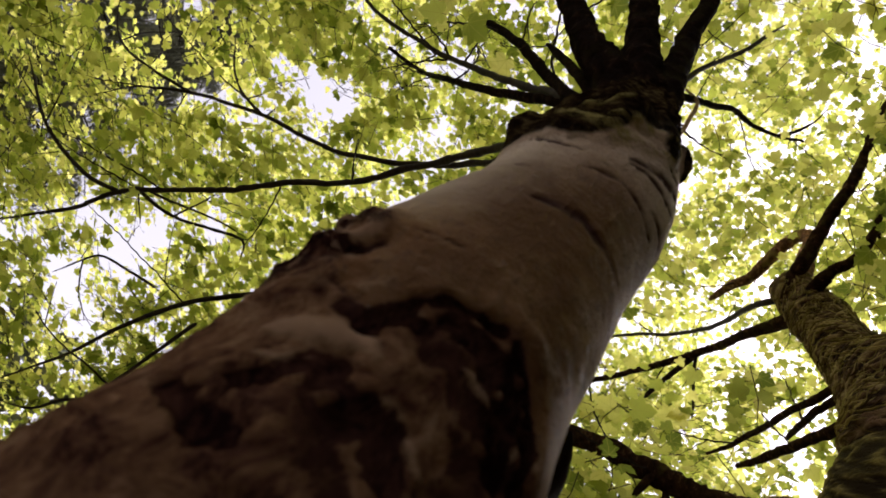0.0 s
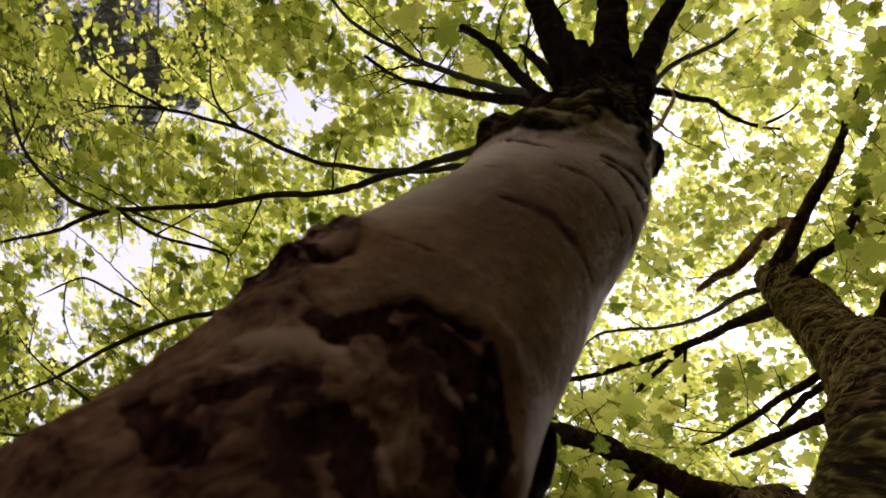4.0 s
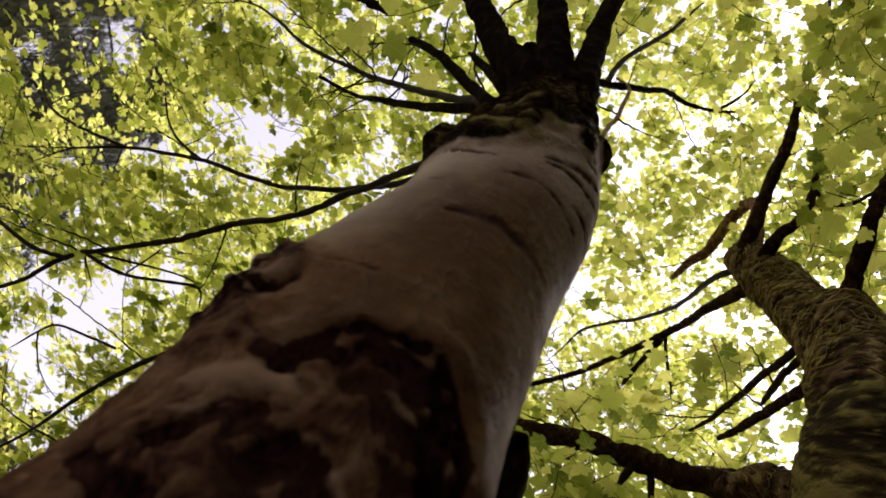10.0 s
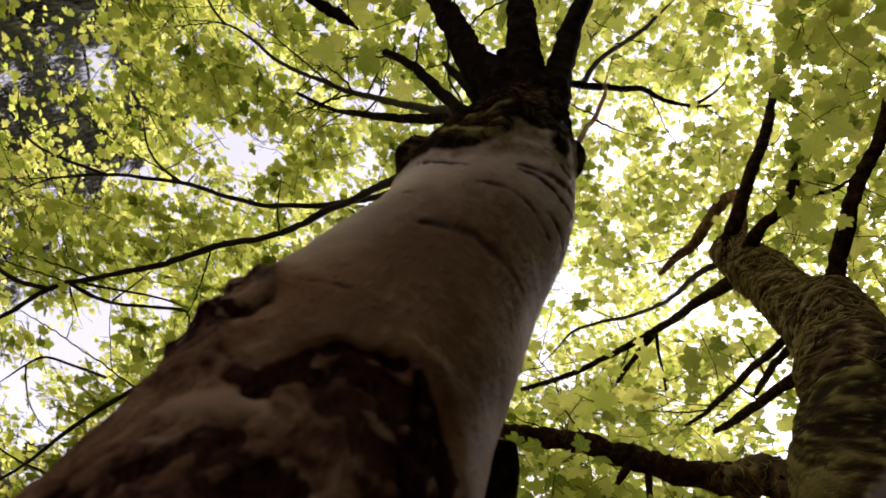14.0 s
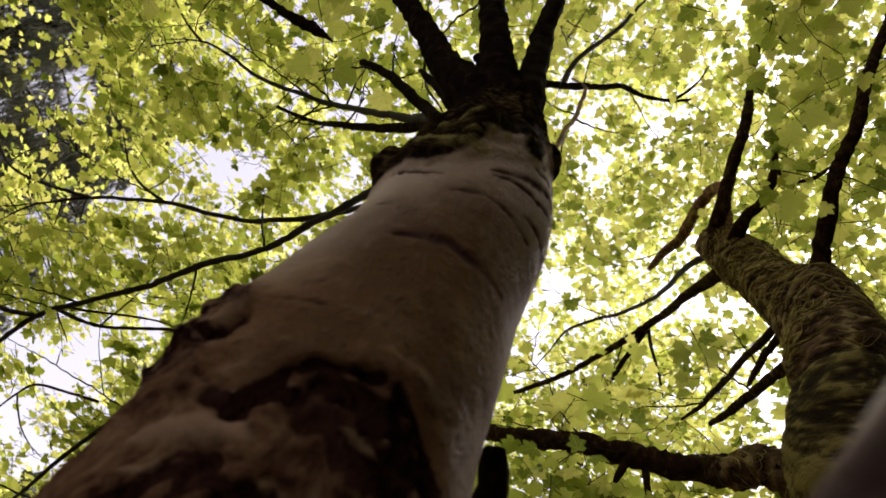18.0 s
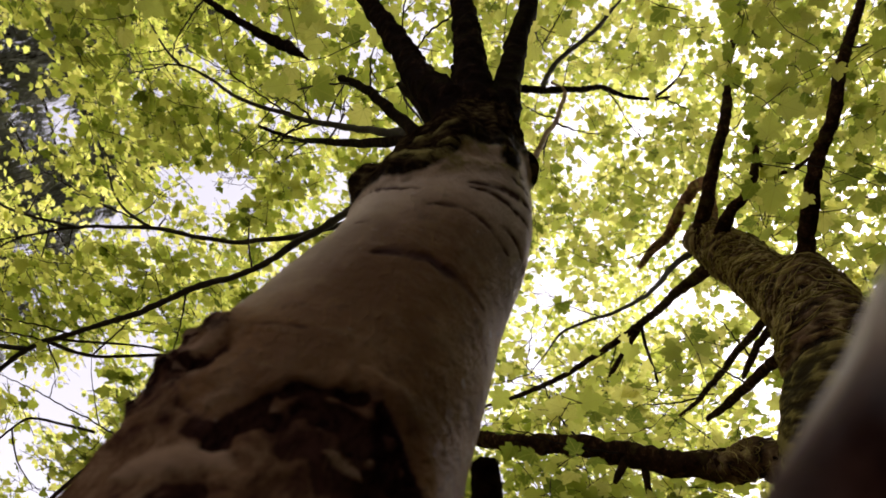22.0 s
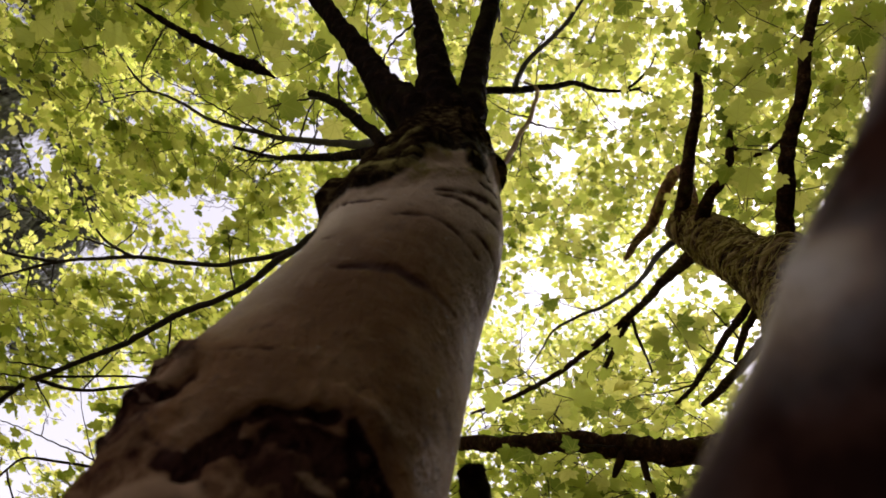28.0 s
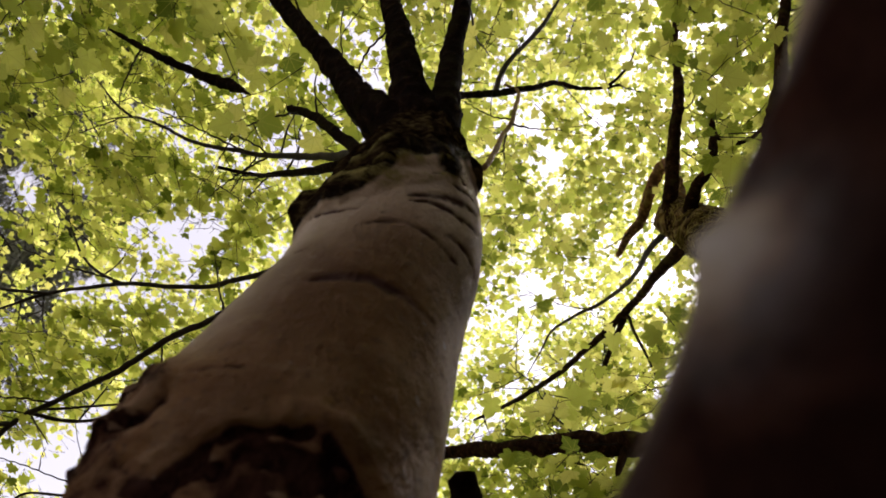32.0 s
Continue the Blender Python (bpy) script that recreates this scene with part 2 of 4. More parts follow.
# ---- building helpers ----
def mesh_object(name, verts, faces, mat, parent=None, label="", smooth=True, uvs=None):
    me = bpy.data.meshes.new(name)
    me.from_pydata([tuple(v) for v in verts], [], [tuple(f) for f in faces])
    me.materials.append(mat)
    if smooth:
        me.polygons.foreach_set("use_smooth", np.ones(len(me.polygons), bool))
    if uvs is not None:
        layer = me.uv_layers.new(name="flat")
        idx = np.zeros(len(me.loops), np.int32)
        me.loops.foreach_get("vertex_index", idx)
        layer.data.foreach_set("uv", np.asarray(uvs, np.float32)[idx].ravel())
    ob = new(name, me)
    if parent:
        ob.parent = parent
    if label:
        tagged(ob, label)
    return ob


def strip_mesh(name, verts, faces, mat, parent, uvs=None):
    """A large mesh from arrays of corners and of faces that all have as many corners."""
    me = bpy.data.meshes.new(name)
    nf, nc = faces.shape
    me.vertices.add(len(verts))
    me.vertices.foreach_set("co", np.asarray(verts, np.float32).ravel())
    me.loops.add(nf * nc)
    me.loops.foreach_set("vertex_index", faces.astype(np.int32).ravel())
    me.polygons.add(nf)
    me.polygons.foreach_set("loop_start", np.arange(0, nf * nc, nc, dtype=np.int32))
    me.update(calc_edges=True)
    me.polygons.foreach_set("use_smooth", np.ones(nf, bool))
    me.materials.append(mat)
    if uvs is not None:
        layer = me.uv_layers.new(name="flat")
        layer.data.foreach_set("uv", np.asarray(uvs, np.float32)[faces.ravel()].ravel())
    ob = new(name, me)
    ob.parent = parent
    return ob


def spline(pts, step=0.03):
    """A smooth line through the points, in even steps."""
    p = np.array(pts, float)
    p = np.vstack([2 * p[0] - p[1], p, 2 * p[-1] - p[-2]])
    out = []
    for i in range(1, len(p) - 2):
        n = max(2, int(np.linalg.norm(p[i + 1] - p[i]) / step))
        for k in range(n):
            s = k / n
            out.append(0.5 * (2 * p[i] + (p[i + 1] - p[i - 1]) * s + (2 * p[i - 1] - 5 * p[i] + 4 * p[i + 1] - p[i + 2]) * s ** 2
                              + (3 * p[i] - p[i - 1] - 3 * p[i + 1] + p[i + 2]) * s ** 3))
    out.append(p[-2])
    return np.array(out)


def tube(line, radii, sides=10, lump=0.12, freq=14.0, wobble=0.0):
    """Verts and faces of a closed, uneven, tapering tube along the line."""
    line = np.asarray(line, float)
    n = len(line)
    tan = np.gradient(line, axis=0)
    tan /= np.linalg.norm(tan, axis=1)[:, None] + 1e-9
    ref = np.array([0.31, 0.2, 0.93]) if abs(tan[0] @ np.array([0.31, 0.2, 0.93])) < 0.9 else np.array([1.0, 0, 0])
    verts = []
    side = np.cross(tan[0], ref)
    for i in range(n):
        side = side - tan[i] * (side @ tan[i])
        side /= np.linalg.norm(side)
        up_ = np.cross(tan[i], side)
        c = line[i]
        if wobble:
            c = c + np.array(noise.noise_vector(Vector(line[i] * 5))) * wobble
        for k in range(sides):
            a = 2 * math.pi * k / sides
            d = side * math.cos(a) + up_ * math.sin(a)
            r = radii[i] * (1 + lump * noise.noise(Vector((c + d * radii[i]) * freq)) + 0.5 * lump * noise.noise(Vector((c + d * radii[i]) * freq * 2.7)))
            verts.append(c + d * r)
    faces = [(i * sides + k, i * sides + (k + 1) % sides, (i + 1) * sides + (k + 1) % sides, (i + 1) * sides + k)
             for i in range(n - 1) for k in range(sides)]
    verts += [line[0] - tan[0] * radii[0] * 0.3, line[-1] + tan[-1] * radii[-1] * 0.5]
    a, b = len(verts) - 2, len(verts) - 1
    faces += [(a, (k + 1) % sides, k) for k in range(sides)]
    faces += [(b, (n - 1) * sides + k, (n - 1) * sides + (k + 1) % sides) for k in range(sides)]
    return verts, faces


LIMB_LINES = []


def limb(name, pts, r0, r1, mat, parent, label="", sides=10, lump=0.26, freq=32.0, flare=0.0, wobble=0.007, bare=True, blunt=False):
    line = spline(pts, 0.014 if r0 > 0.02 else 0.03)
    if bare:
        LIMB_LINES.append((line[::6], r0))
    s = np.linspace(0, 1, len(line))
    radii = r0 + (r1 - r0) * s ** 0.8
    radii = radii * (1 + flare * np.exp(-s * 9))
    if not label:
        radii = radii * (1 - (0.75 if mat is TWIG else 0.4) * np.clip((s - 0.7) / 0.3, 0, 1) ** 2)
    if blunt:
        radii = radii * np.minimum(1, 0.08 + s * 5)
    v, f = tube(line, radii, sides, lump, freq, wobble)
    return mesh_object(name, v, f, mat, parent, label)


def thing(name, label, category, group="", kind=""):
    return tagged(new(name), label, category, group, kind)


# ---- ground ----
def ground():
    n, verts, faces = 72, [], []
    rr = np.concatenate([[0.0], np.geomspace(0.25, 900, n)])
    m = 64
    for r in rr:
        for k in range(m):
            a = 2 * math.pi * k / m
            x, y = r * math.cos(a), r * math.sin(a)
            z = 0.05 * noise.noise(Vector((x * 0.9, y * 0.9, 0))) + 0.025 * noise.noise(Vector((x * 3.5, y * 3.5, 3))) if r < 60 else 0
            verts.append((x, y, z - 0.03))
    for i in range(len(rr) - 1):
        for k in range(m):
            faces.append((i * m + k, i * m + (k + 1) % m, (i + 1) * m + (k + 1) % m, (i + 1) * m + k))
    return tagged(mesh_object("ground", verts, faces, LITTER), "brown woodland floor of leaf litter and moss", "ground", kind="structure")


ground()

# ---- the smooth-barked maple that the camera looks up along ----
maple = thing("maple_tree", "tall maple with smooth pale brown bark and torn dark patches", "tree")
LEVEL = [-0.06, 0.0, 0.25, 0.5, 0.75, 1.0, 1.25, 1.5, 1.72, 1.80, 1.90, 2.02]
AXIS_X = [-0.50, -0.49, -0.455, -0.428, -0.400, -0.373, -0.351, -0.316, -0.305, -0.302, -0.300, -0.300]
AXIS_Y = [0.65, 0.64, 0.615, 0.586, 0.556, 0.527, 0.492, 0.460, 0.431, 0.420, 0.405, 0.388]
RADIUS = [0.37, 0.34, 0.27, 0.236, 0.214, 0.195, 0.184, 0.150, 0.138, 0.124, 0.098, 0.074]
# marks on the bark, as lines of (angle round the trunk, height), each with its half-width
CRACKS = [([(-68, 1.545), (-60, 1.556), (-48, 1.570), (-33, 1.573), (-17, 1.571), (-8, 1.568)], 0.0068), ([(-74, 1.388), (-66, 1.400), (-51, 1.418), (-37, 1.420), (-26, 1.422), (-8, 1.428)], 0.0110),
          ([(-54, 1.636), (-39, 1.665), (-22, 1.693), (0, 1.730)], 0.0100), ([(-89, 1.209), (-80, 1.217), (-70, 1.221)], 0.0050), ([(-101, 1.480), (-92, 1.477), (-84, 1.476)], 0.0050),
          ([(-112, 1.604), (-88, 1.582), (-75, 1.585)], 0.0050), ([(-54, 1.620), (-39, 1.646), (-27, 1.655), (-12, 1.655)], 0.0080), ([(-46, 1.715), (-37, 1.728), (-25, 1.762), (-7, 1.790)], 0.0095),
          ([(-30, 1.722), (-12, 1.752), (6, 1.775)], 0.0075), ([(-22, 1.600), (-6, 1.612), (12, 1.610)], 0.0055), ([(-16, 1.660), (2, 1.685), (14, 1.690)], 0.0065)]
MURK = [([(-54, 1.108), (-42, 1.105), (-30, 1.085), (-24, 1.04), (-22, 0.98)], 0.046), ([(-70, 0.965), (-58, 0.945), (-46, 0.92)], 0.03)]
HOLLOWS = [([(-81, 1.080), (-76, 1.098), (-71, 1.120), (-65, 1.138), (-57, 1.150), (-51, 1.163), (-42, 1.172)], 0.020), ([(-42, 1.172), (-33, 1.168), (-26, 1.152), (-18, 1.128), (-13, 1.085), (-10, 1.03)], 0.017),
           ([(-76, 1.070), (-68, 1.096), (-60, 1.122)], 0.010), ([(-87, 0.960), (-81, 0.979), (-76, 1.000), (-68, 1.016)], 0.013), ([(-73, 1.000), (-62, 0.994), (-51, 0.985), (-43, 0.960)], 0.026),
           ([(-58, 1.128), (-47, 1.138), (-36, 1.135), (-26, 1.105), (-22, 1.06)], 0.027), ([(-100, 0.93), (-88, 0.90), (-74, 0.90)], 0.016), ([(-96, 1.095), (-90, 1.105), (-84, 1.118)], 0.006),
           ([(-101, 1.150), (-95, 1.165), (-92, 1.185)], 0.008), ([(-112, 1.175), (-110, 1.20), (-104, 1.215)], 0.012), ([(-122, 1.16), (-119, 1.19), (-114, 1.215)], 0.010)]
STREAKS = [([(-68, 1.120), (-62, 1.104)], 0.0045), ([(-53, 1.142), (-49, 1.108)], 0.0045), ([(-38, 1.152), (-34, 1.108)], 0.005), ([(-28, 1.132), (-25, 1.065)], 0.005), ([(-21, 1.115), (-19, 1.05)], 0.0045), ([(-92, 0.985), (-84, 0.990), (-77, 1.016)], 0.006),
           ([(-98, 1.020), (-91, 1.034), (-81, 1.045), (-72, 1.050), (-63, 1.038)], 0.016), ([(-62, 1.012), (-53, 1.012), (-45, 1.000), (-37, 0.980)], 0.007), ([(-48, 1.092), (-40, 1.092), (-32, 1.094)], 0.007),
           ([(-37, 1.183), (-31, 1.176), (-26, 1.168)], 0.005), ([(-17, 1.128), (-13, 1.115), (-8, 1.100)], 0.006), ([(-107, 1.160), (-101, 1.180), (-98, 1.200)], 0.007), ([(-96, 1.120), (-89, 1.138), (-83, 1.142)], 0.006)]
FOLDS = [([(-110, 1.700), (-97, 1.676), (-83, 1.668), (-68, 1.668), (-55, 1.690), (-42, 1.712), (-20, 1.765)], 0.019), ([(-78, 1.700), (-60, 1.722), (-47, 1.750), (-31, 1.775)], 0.015), ([(-96, 1.730), (-80, 1.745), (-66, 1.775)], 0.012)]
COLLAR_A = [-180, -122, -110, -90, -80, -66, -53, -39, -20, 0, 60, 180]
COLLAR_Z = [1.62, 1.600, 1.606, 1.604, 1.628, 1.645, 1.668, 1.72, 1.775, 1.83, 1.85, 1.62]
TORN_TOP_A = [-180, -150, -125, -100, -88, -77, -70, -56, -44, -31, -18, -7, 6, 14, 40, 180]
TORN_TOP_Z = [0.6, 0.95, 1.10, 1.13, 1.10, 1.09, 1.13, 1.155, 1.175, 1.168, 1.14, 1.11, 1.05, 0.80, 0.45, 0.45]


def marks(lines, deg, z, jitter, taper):
    """How deep each place lies in the nearest of the marks, 0 to 1."""
    out = np.zeros(deg.shape)
    x = np.radians(deg) * 0.185
    for pts, w in lines:
        n = len(pts) - 1
        for k, (p, q) in enumerate(zip(pts, pts[1:])):
            ax, ay, bx, by = radians(p[0]) * 0.185, p[1], radians(q[0]) * 0.185, q[1]
            t = np.clip(((x - ax) * (bx - ax) + (z - ay) * (by - ay)) / ((bx - ax) ** 2 + (by - ay) ** 2), 0, 1)
            d = np.hypot(x - ax - (bx - ax) * t, z - ay - (by - ay) * t) + jitter
            wide = w * (np.sin(math.pi * np.clip((k + t) / n, 0.02, 0.98)) ** 0.6 if taper else 1.0)
            out = np.maximum(out, np.clip(1.35 - d / wide, 0, 1))
    return out


def maple_trunk():
    zs = np.concatenate([np.linspace(-0.06, 0.55, 50), np.linspace(0.556, 2.02, 420)])
    na, nz = 200, len(zs)
    deg, z = np.meshgrid(-180 + 360 * np.arange(na) / na, zs)
    ca, sa_ = np.cos(np.radians(deg)), np.sin(np.radians(deg))
    cx, cy, r = (np.interp(z, LEVEL, v) for v in (AXIS_X, AXIS_Y, RADIUS))
    q = np.stack([ca * 0.2, sa_ * 0.2, z], -1).reshape(-1, 3)

    def rough(p, k):
        return np.array([noise.noise(Vector(v)) for v in p * k]).reshape(deg.shape)

    big, ragged = rough(q, 4.5), rough(q, 11)
    fine = rough(q, 19) + 0.5 * rough(q, 43)
    grit = rough(q, 70)
    flap = rough(np.stack([ca * 1.6 + 0.6 * big, sa_ * 1.6, z * 7.5 + 1.2 * big], -1).reshape(-1, 3), 1)

    def ring(c):
        return (deg - c + 180) % 360 - 180

    unit = lambda v: np.clip(v, 0, 1)
    d_torn = np.interp(deg, TORN_TOP_A, TORN_TOP_Z) + 0.030 * ragged + 0.014 * fine - z
    torn = unit(0.5 + d_torn / np.where(deg > -80, 0.014, 0.04))
    burl = np.exp(-(np.hypot(ring(-114) * 0.0031, (z - 1.175) * 0.9) / 0.062) ** 2)
    torn = np.maximum(torn, unit(burl * 1.6))
    shred = rough(np.stack([ca * 0.9, sa_ * 0.9, z * 1.6], -1).reshape(-1, 3), 16)
    hollow = marks(HOLLOWS, deg, z, 0.010 * ragged + 0.013 * fine + 0.009 * grit + 0.014 * shred, False) * np.maximum(torn, 0.35)
    murk = marks(MURK, deg, z, 0.02 * ragged + 0.03 * fine + 0.012 * grit + 0.02 * shred, False) * torn
    streak = marks(STREAKS, deg, z, 0.005 * ragged + 0.005 * fine, True) * (1 - 0.8 * hollow)
    # pale peeled rim of the torn patch, with its highlight painted in
    rim = np.exp(-((d_torn + 0.004) / 0.006) ** 2) * unit(2.2 * fine + 0.3) * unit((deg + 80) / 10)
    crack = marks(CRACKS, deg, z, 0.0035 * ragged + 0.004 * fine + 0.004 * grit, True) * unit(0.8 + 1.0 * fine)
    fold = marks(FOLDS, deg, z, 0.006 * ragged + 0.005 * fine, True)
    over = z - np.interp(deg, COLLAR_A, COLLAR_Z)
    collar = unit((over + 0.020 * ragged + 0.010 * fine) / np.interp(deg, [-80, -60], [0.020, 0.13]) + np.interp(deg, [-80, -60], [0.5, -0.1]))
    wrinkle = np.sin((z + 0.10 * big + 0.03 * ragged) * 105) * 0.5 + rough(np.stack([ca * 1.2, sa_ * 1.2, z * 22], -1).reshape(-1, 3), 1)
    # ridges that run slantwise up into the limbs' roots
    flow = np.stack([ca * 2.6 + 2.2 * z, sa_ * 2.6 - 1.2 * z, z * 3.2 + 0.5 * big], -1).reshape(-1, 3)
    ridge = 1 - np.abs(rough(flow, 1.6)) * 2 + 0.5 * (1 - np.abs(rough(flow, 4.1)) * 2)
    root = np.zeros(deg.shape)
    for ra, rw in ((-128, 15), (-88, 17), (-48, 15), (-165, 14)):
        root += np.exp(-(ring(ra + 10 * (1.9 - z)) / rw) ** 2) * unit((z - 1.72) / 0.16)
    knob = np.zeros(deg.shape)
    for ka, kz, kh, kw, ks in ((-127, 1.674, 0.022, 10, 0.018), (0, 1.880, 0.024, 15, 0.020), (-70, 1.77, 0.014, 14, 0.03), (-35, 1.80, 0.014, 14, 0.03)):
        knob += kh * np.exp(-np.hypot(ring(ka) / kw, (z - kz) / np.where(z < kz, ks * (1.5 if ka == 0 else 2.4), ks)) ** 4)
    r = r + 0.006 * big + 0.0012 * fine + 0.0006 * grit
    r += 0.014 * np.exp(-((z - 1.17) / 0.09) ** 2) * np.exp(-(ring(-117) / 38) ** 2) * (1 + 0.35 * ragged)
    r += torn * (-0.004 + 0.012 * flap * unit(d_torn / 0.06) + 0.006 * ragged + 0.005 * fine + 0.002 * grit)
    r += 0.005 * np.exp(-((d_torn + 0.012) / 0.014) ** 2) * np.maximum(0, 0.4 + 3 * ragged) + 0.004 * rim
    r += unit(burl * 1.6) * (0.012 * ragged + 0.012 * fine + 0.005 * grit)
    r += 0.004 * streak - 0.008 * hollow - 0.0045 * crack + 0.006 * fold
    # the collar under the limbs: swollen, wrinkled, overhanging on its dark side
    r += collar * (np.where(deg > -100, 0.012, 0.012 - 0.0002 * (-100 - deg)) + 0.0020 * wrinkle + 0.006 * ragged + 0.005 * fine + 0.0045 * ridge * unit(0.4 + over / 0.1)) + 0.010 * root + knob * (1 + 0.3 * ragged + 0.2 * fine)
    r += 0.010 * np.exp(-((over - 0.028) / 0.022) ** 2) * np.exp(-(ring(-100) / 30) ** 2)
    r += np.where((deg > -45) & (z < 1.25), 0.016 * unit((deg + 45) / 30) * unit((1.25 - z) / 0.12) * np.maximum(0, np.cos(np.radians(deg - 10))), 0)
    r += 0.011 * np.exp(-(ring(14) / 42) ** 2) * unit((z - 1.50) / 0.14) * unit((1.91 - z) / 0.05)
    r += np.where(z < 0.4, (0.4 - z) * 0.22 * np.maximum(0, np.sin(np.radians(deg) * 5 + 1.0 + big)), 0)
    # bark's own pale tone, with the light on the upper left flank painted in
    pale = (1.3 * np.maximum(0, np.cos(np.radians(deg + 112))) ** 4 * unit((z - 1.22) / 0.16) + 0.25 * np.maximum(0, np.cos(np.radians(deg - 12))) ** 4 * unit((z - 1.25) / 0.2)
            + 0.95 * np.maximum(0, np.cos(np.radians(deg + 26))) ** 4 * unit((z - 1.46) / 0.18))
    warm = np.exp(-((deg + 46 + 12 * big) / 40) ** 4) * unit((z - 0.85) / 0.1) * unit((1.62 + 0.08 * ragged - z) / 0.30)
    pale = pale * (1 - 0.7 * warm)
    collar = np.maximum(collar, unit(knob / 0.014))
    grid = np.stack([cx + ca * r, cy + sa_ * r, z], -1)
    idx = np.arange(nz * na).reshape(nz, na)
    nxt = np.roll(idx, -1, axis=1)
    faces = np.stack([idx[:-1], nxt[:-1], nxt[1:], idx[1:]], -1).reshape(-1, 4)
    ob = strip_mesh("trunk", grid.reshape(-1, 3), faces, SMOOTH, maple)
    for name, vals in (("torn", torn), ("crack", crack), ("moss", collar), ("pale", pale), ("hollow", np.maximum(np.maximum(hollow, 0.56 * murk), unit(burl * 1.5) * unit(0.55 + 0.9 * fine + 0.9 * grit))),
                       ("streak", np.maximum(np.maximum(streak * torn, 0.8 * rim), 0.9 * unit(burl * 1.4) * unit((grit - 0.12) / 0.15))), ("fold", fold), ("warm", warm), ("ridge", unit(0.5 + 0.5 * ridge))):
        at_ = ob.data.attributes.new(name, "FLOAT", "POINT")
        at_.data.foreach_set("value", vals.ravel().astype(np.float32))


def grid_at(grid, i, k):
    """Points of a wrapped grid of rows and columns, between its corners."""
    n, m = grid.shape[:2]
    i = np.clip(i, 0, n - 1.001)
    i0, k0 = np.floor(i).astype(int), np.floor(k).astype(int)
    fi, fk = (i - i0)[..., None], (k - k0)[..., None]
    a, b = k0 % m, (k0 + 1) % m
    return (grid[i0, a] * (1 - fk) + grid[i0, b] * fk) * (1 - fi) + (grid[i0 + 1, a] * (1 - fk) + grid[i0 + 1, b] * fk) * fi


def moss_on(grid, count, rows, cols, arc, drift, lift, thick, parent, label, seed):
    """Stringy moss: thin strands that wrap round a trunk or limb, gathered in tufts."""
    rnd = np.random.default_rng(seed)
    n, m = grid.shape[:2]
    mid = grid.mean(1)
    steps = 12
    t = np.linspace(0, 1, steps)[None]
    i0, k0 = rnd.uniform(*rows, count * 2), rnd.uniform(*cols, count * 2) * m
    tuft = np.array([noise.noise(Vector(p) * 9) for p in grid_at(grid, i0, k0)])
    keep = np.argsort(-(tuft + rnd.normal(0, 0.35, len(tuft))))[:count]
    i0, k0 = i0[keep][:, None], k0[keep][:, None]
    run = rnd.uniform(0.35, 1.0, (count, 1)) * arc * m * rnd.choice([-1, 1], (count, 1))
    k = k0 + run * t
    flow = np.array([[noise.noise(Vector(p) * 4), noise.noise(Vector(p) * 4 + Vector((7, 3, 1)))] for p in grid_at(grid, i0[:, 0], k0[:, 0])])
    i = i0 + drift * (2.2 * flow[:, :1] * np.sign(run) + rnd.normal(0, 0.25, (count, 1))) * t + drift * (1.5 * flow[:, 1:] + rnd.normal(0, 0.12, (count, 1))) * np.sin(math.pi * t)
    p = grid_at(grid, i, k)
    c = np.stack([np.interp(np.clip(i, 0, n - 1), np.arange(n), mid[:, j]) for j in range(3)], -1)
    out = p - c
    out /= np.linalg.norm(out, axis=-1)[..., None] + 1e-9
    p = p + out * (lift * (0.2 + rnd.uniform(0, 1, (count, 1)) * np.sin(math.pi * t)))[..., None]
    p[..., 2] -= rnd.uniform(0, 0.8 * lift, (count, 1)) * np.sin(math.pi * t)
    tan = np.gradient(p, axis=1)
    tan /= np.linalg.norm(tan, axis=-1)[..., None] + 1e-9
    side = np.cross(tan, out)
    r = (thick * rnd.uniform(0.5, 1.3, (count, 1)) * np.sin(math.pi * (0.06 + 0.88 * t)))[..., None]
    v = np.stack([p + out * r, p + (-0.5 * out + 0.87 * side) * r, p + (-0.5 * out - 0.87 * side) * r], 2)
    base = (np.arange(count) * steps * 3)[:, None, None, None] + (np.arange(steps - 1) * 3)[None, :, None, None]
    quad = np.array([(a, (a + 1) % 3, 3 + (a + 1) % 3, 3 + a) for a in range(3)])[None, None]
    tagged(strip_mesh("moss", v.reshape(-1, 3), (base + quad).reshape(-1, 4), FIBRE, parent), label, kind="stuff")


maple_trunk()


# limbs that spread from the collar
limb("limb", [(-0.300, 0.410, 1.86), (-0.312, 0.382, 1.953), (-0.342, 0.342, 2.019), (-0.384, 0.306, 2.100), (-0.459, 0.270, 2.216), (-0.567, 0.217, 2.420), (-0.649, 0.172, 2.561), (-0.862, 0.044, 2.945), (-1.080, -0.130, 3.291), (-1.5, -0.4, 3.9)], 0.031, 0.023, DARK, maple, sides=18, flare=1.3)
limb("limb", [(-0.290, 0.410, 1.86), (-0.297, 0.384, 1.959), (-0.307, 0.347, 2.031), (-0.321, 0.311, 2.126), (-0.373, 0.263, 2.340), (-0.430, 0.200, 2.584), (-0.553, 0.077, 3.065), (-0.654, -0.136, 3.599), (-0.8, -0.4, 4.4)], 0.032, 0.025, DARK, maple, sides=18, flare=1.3)
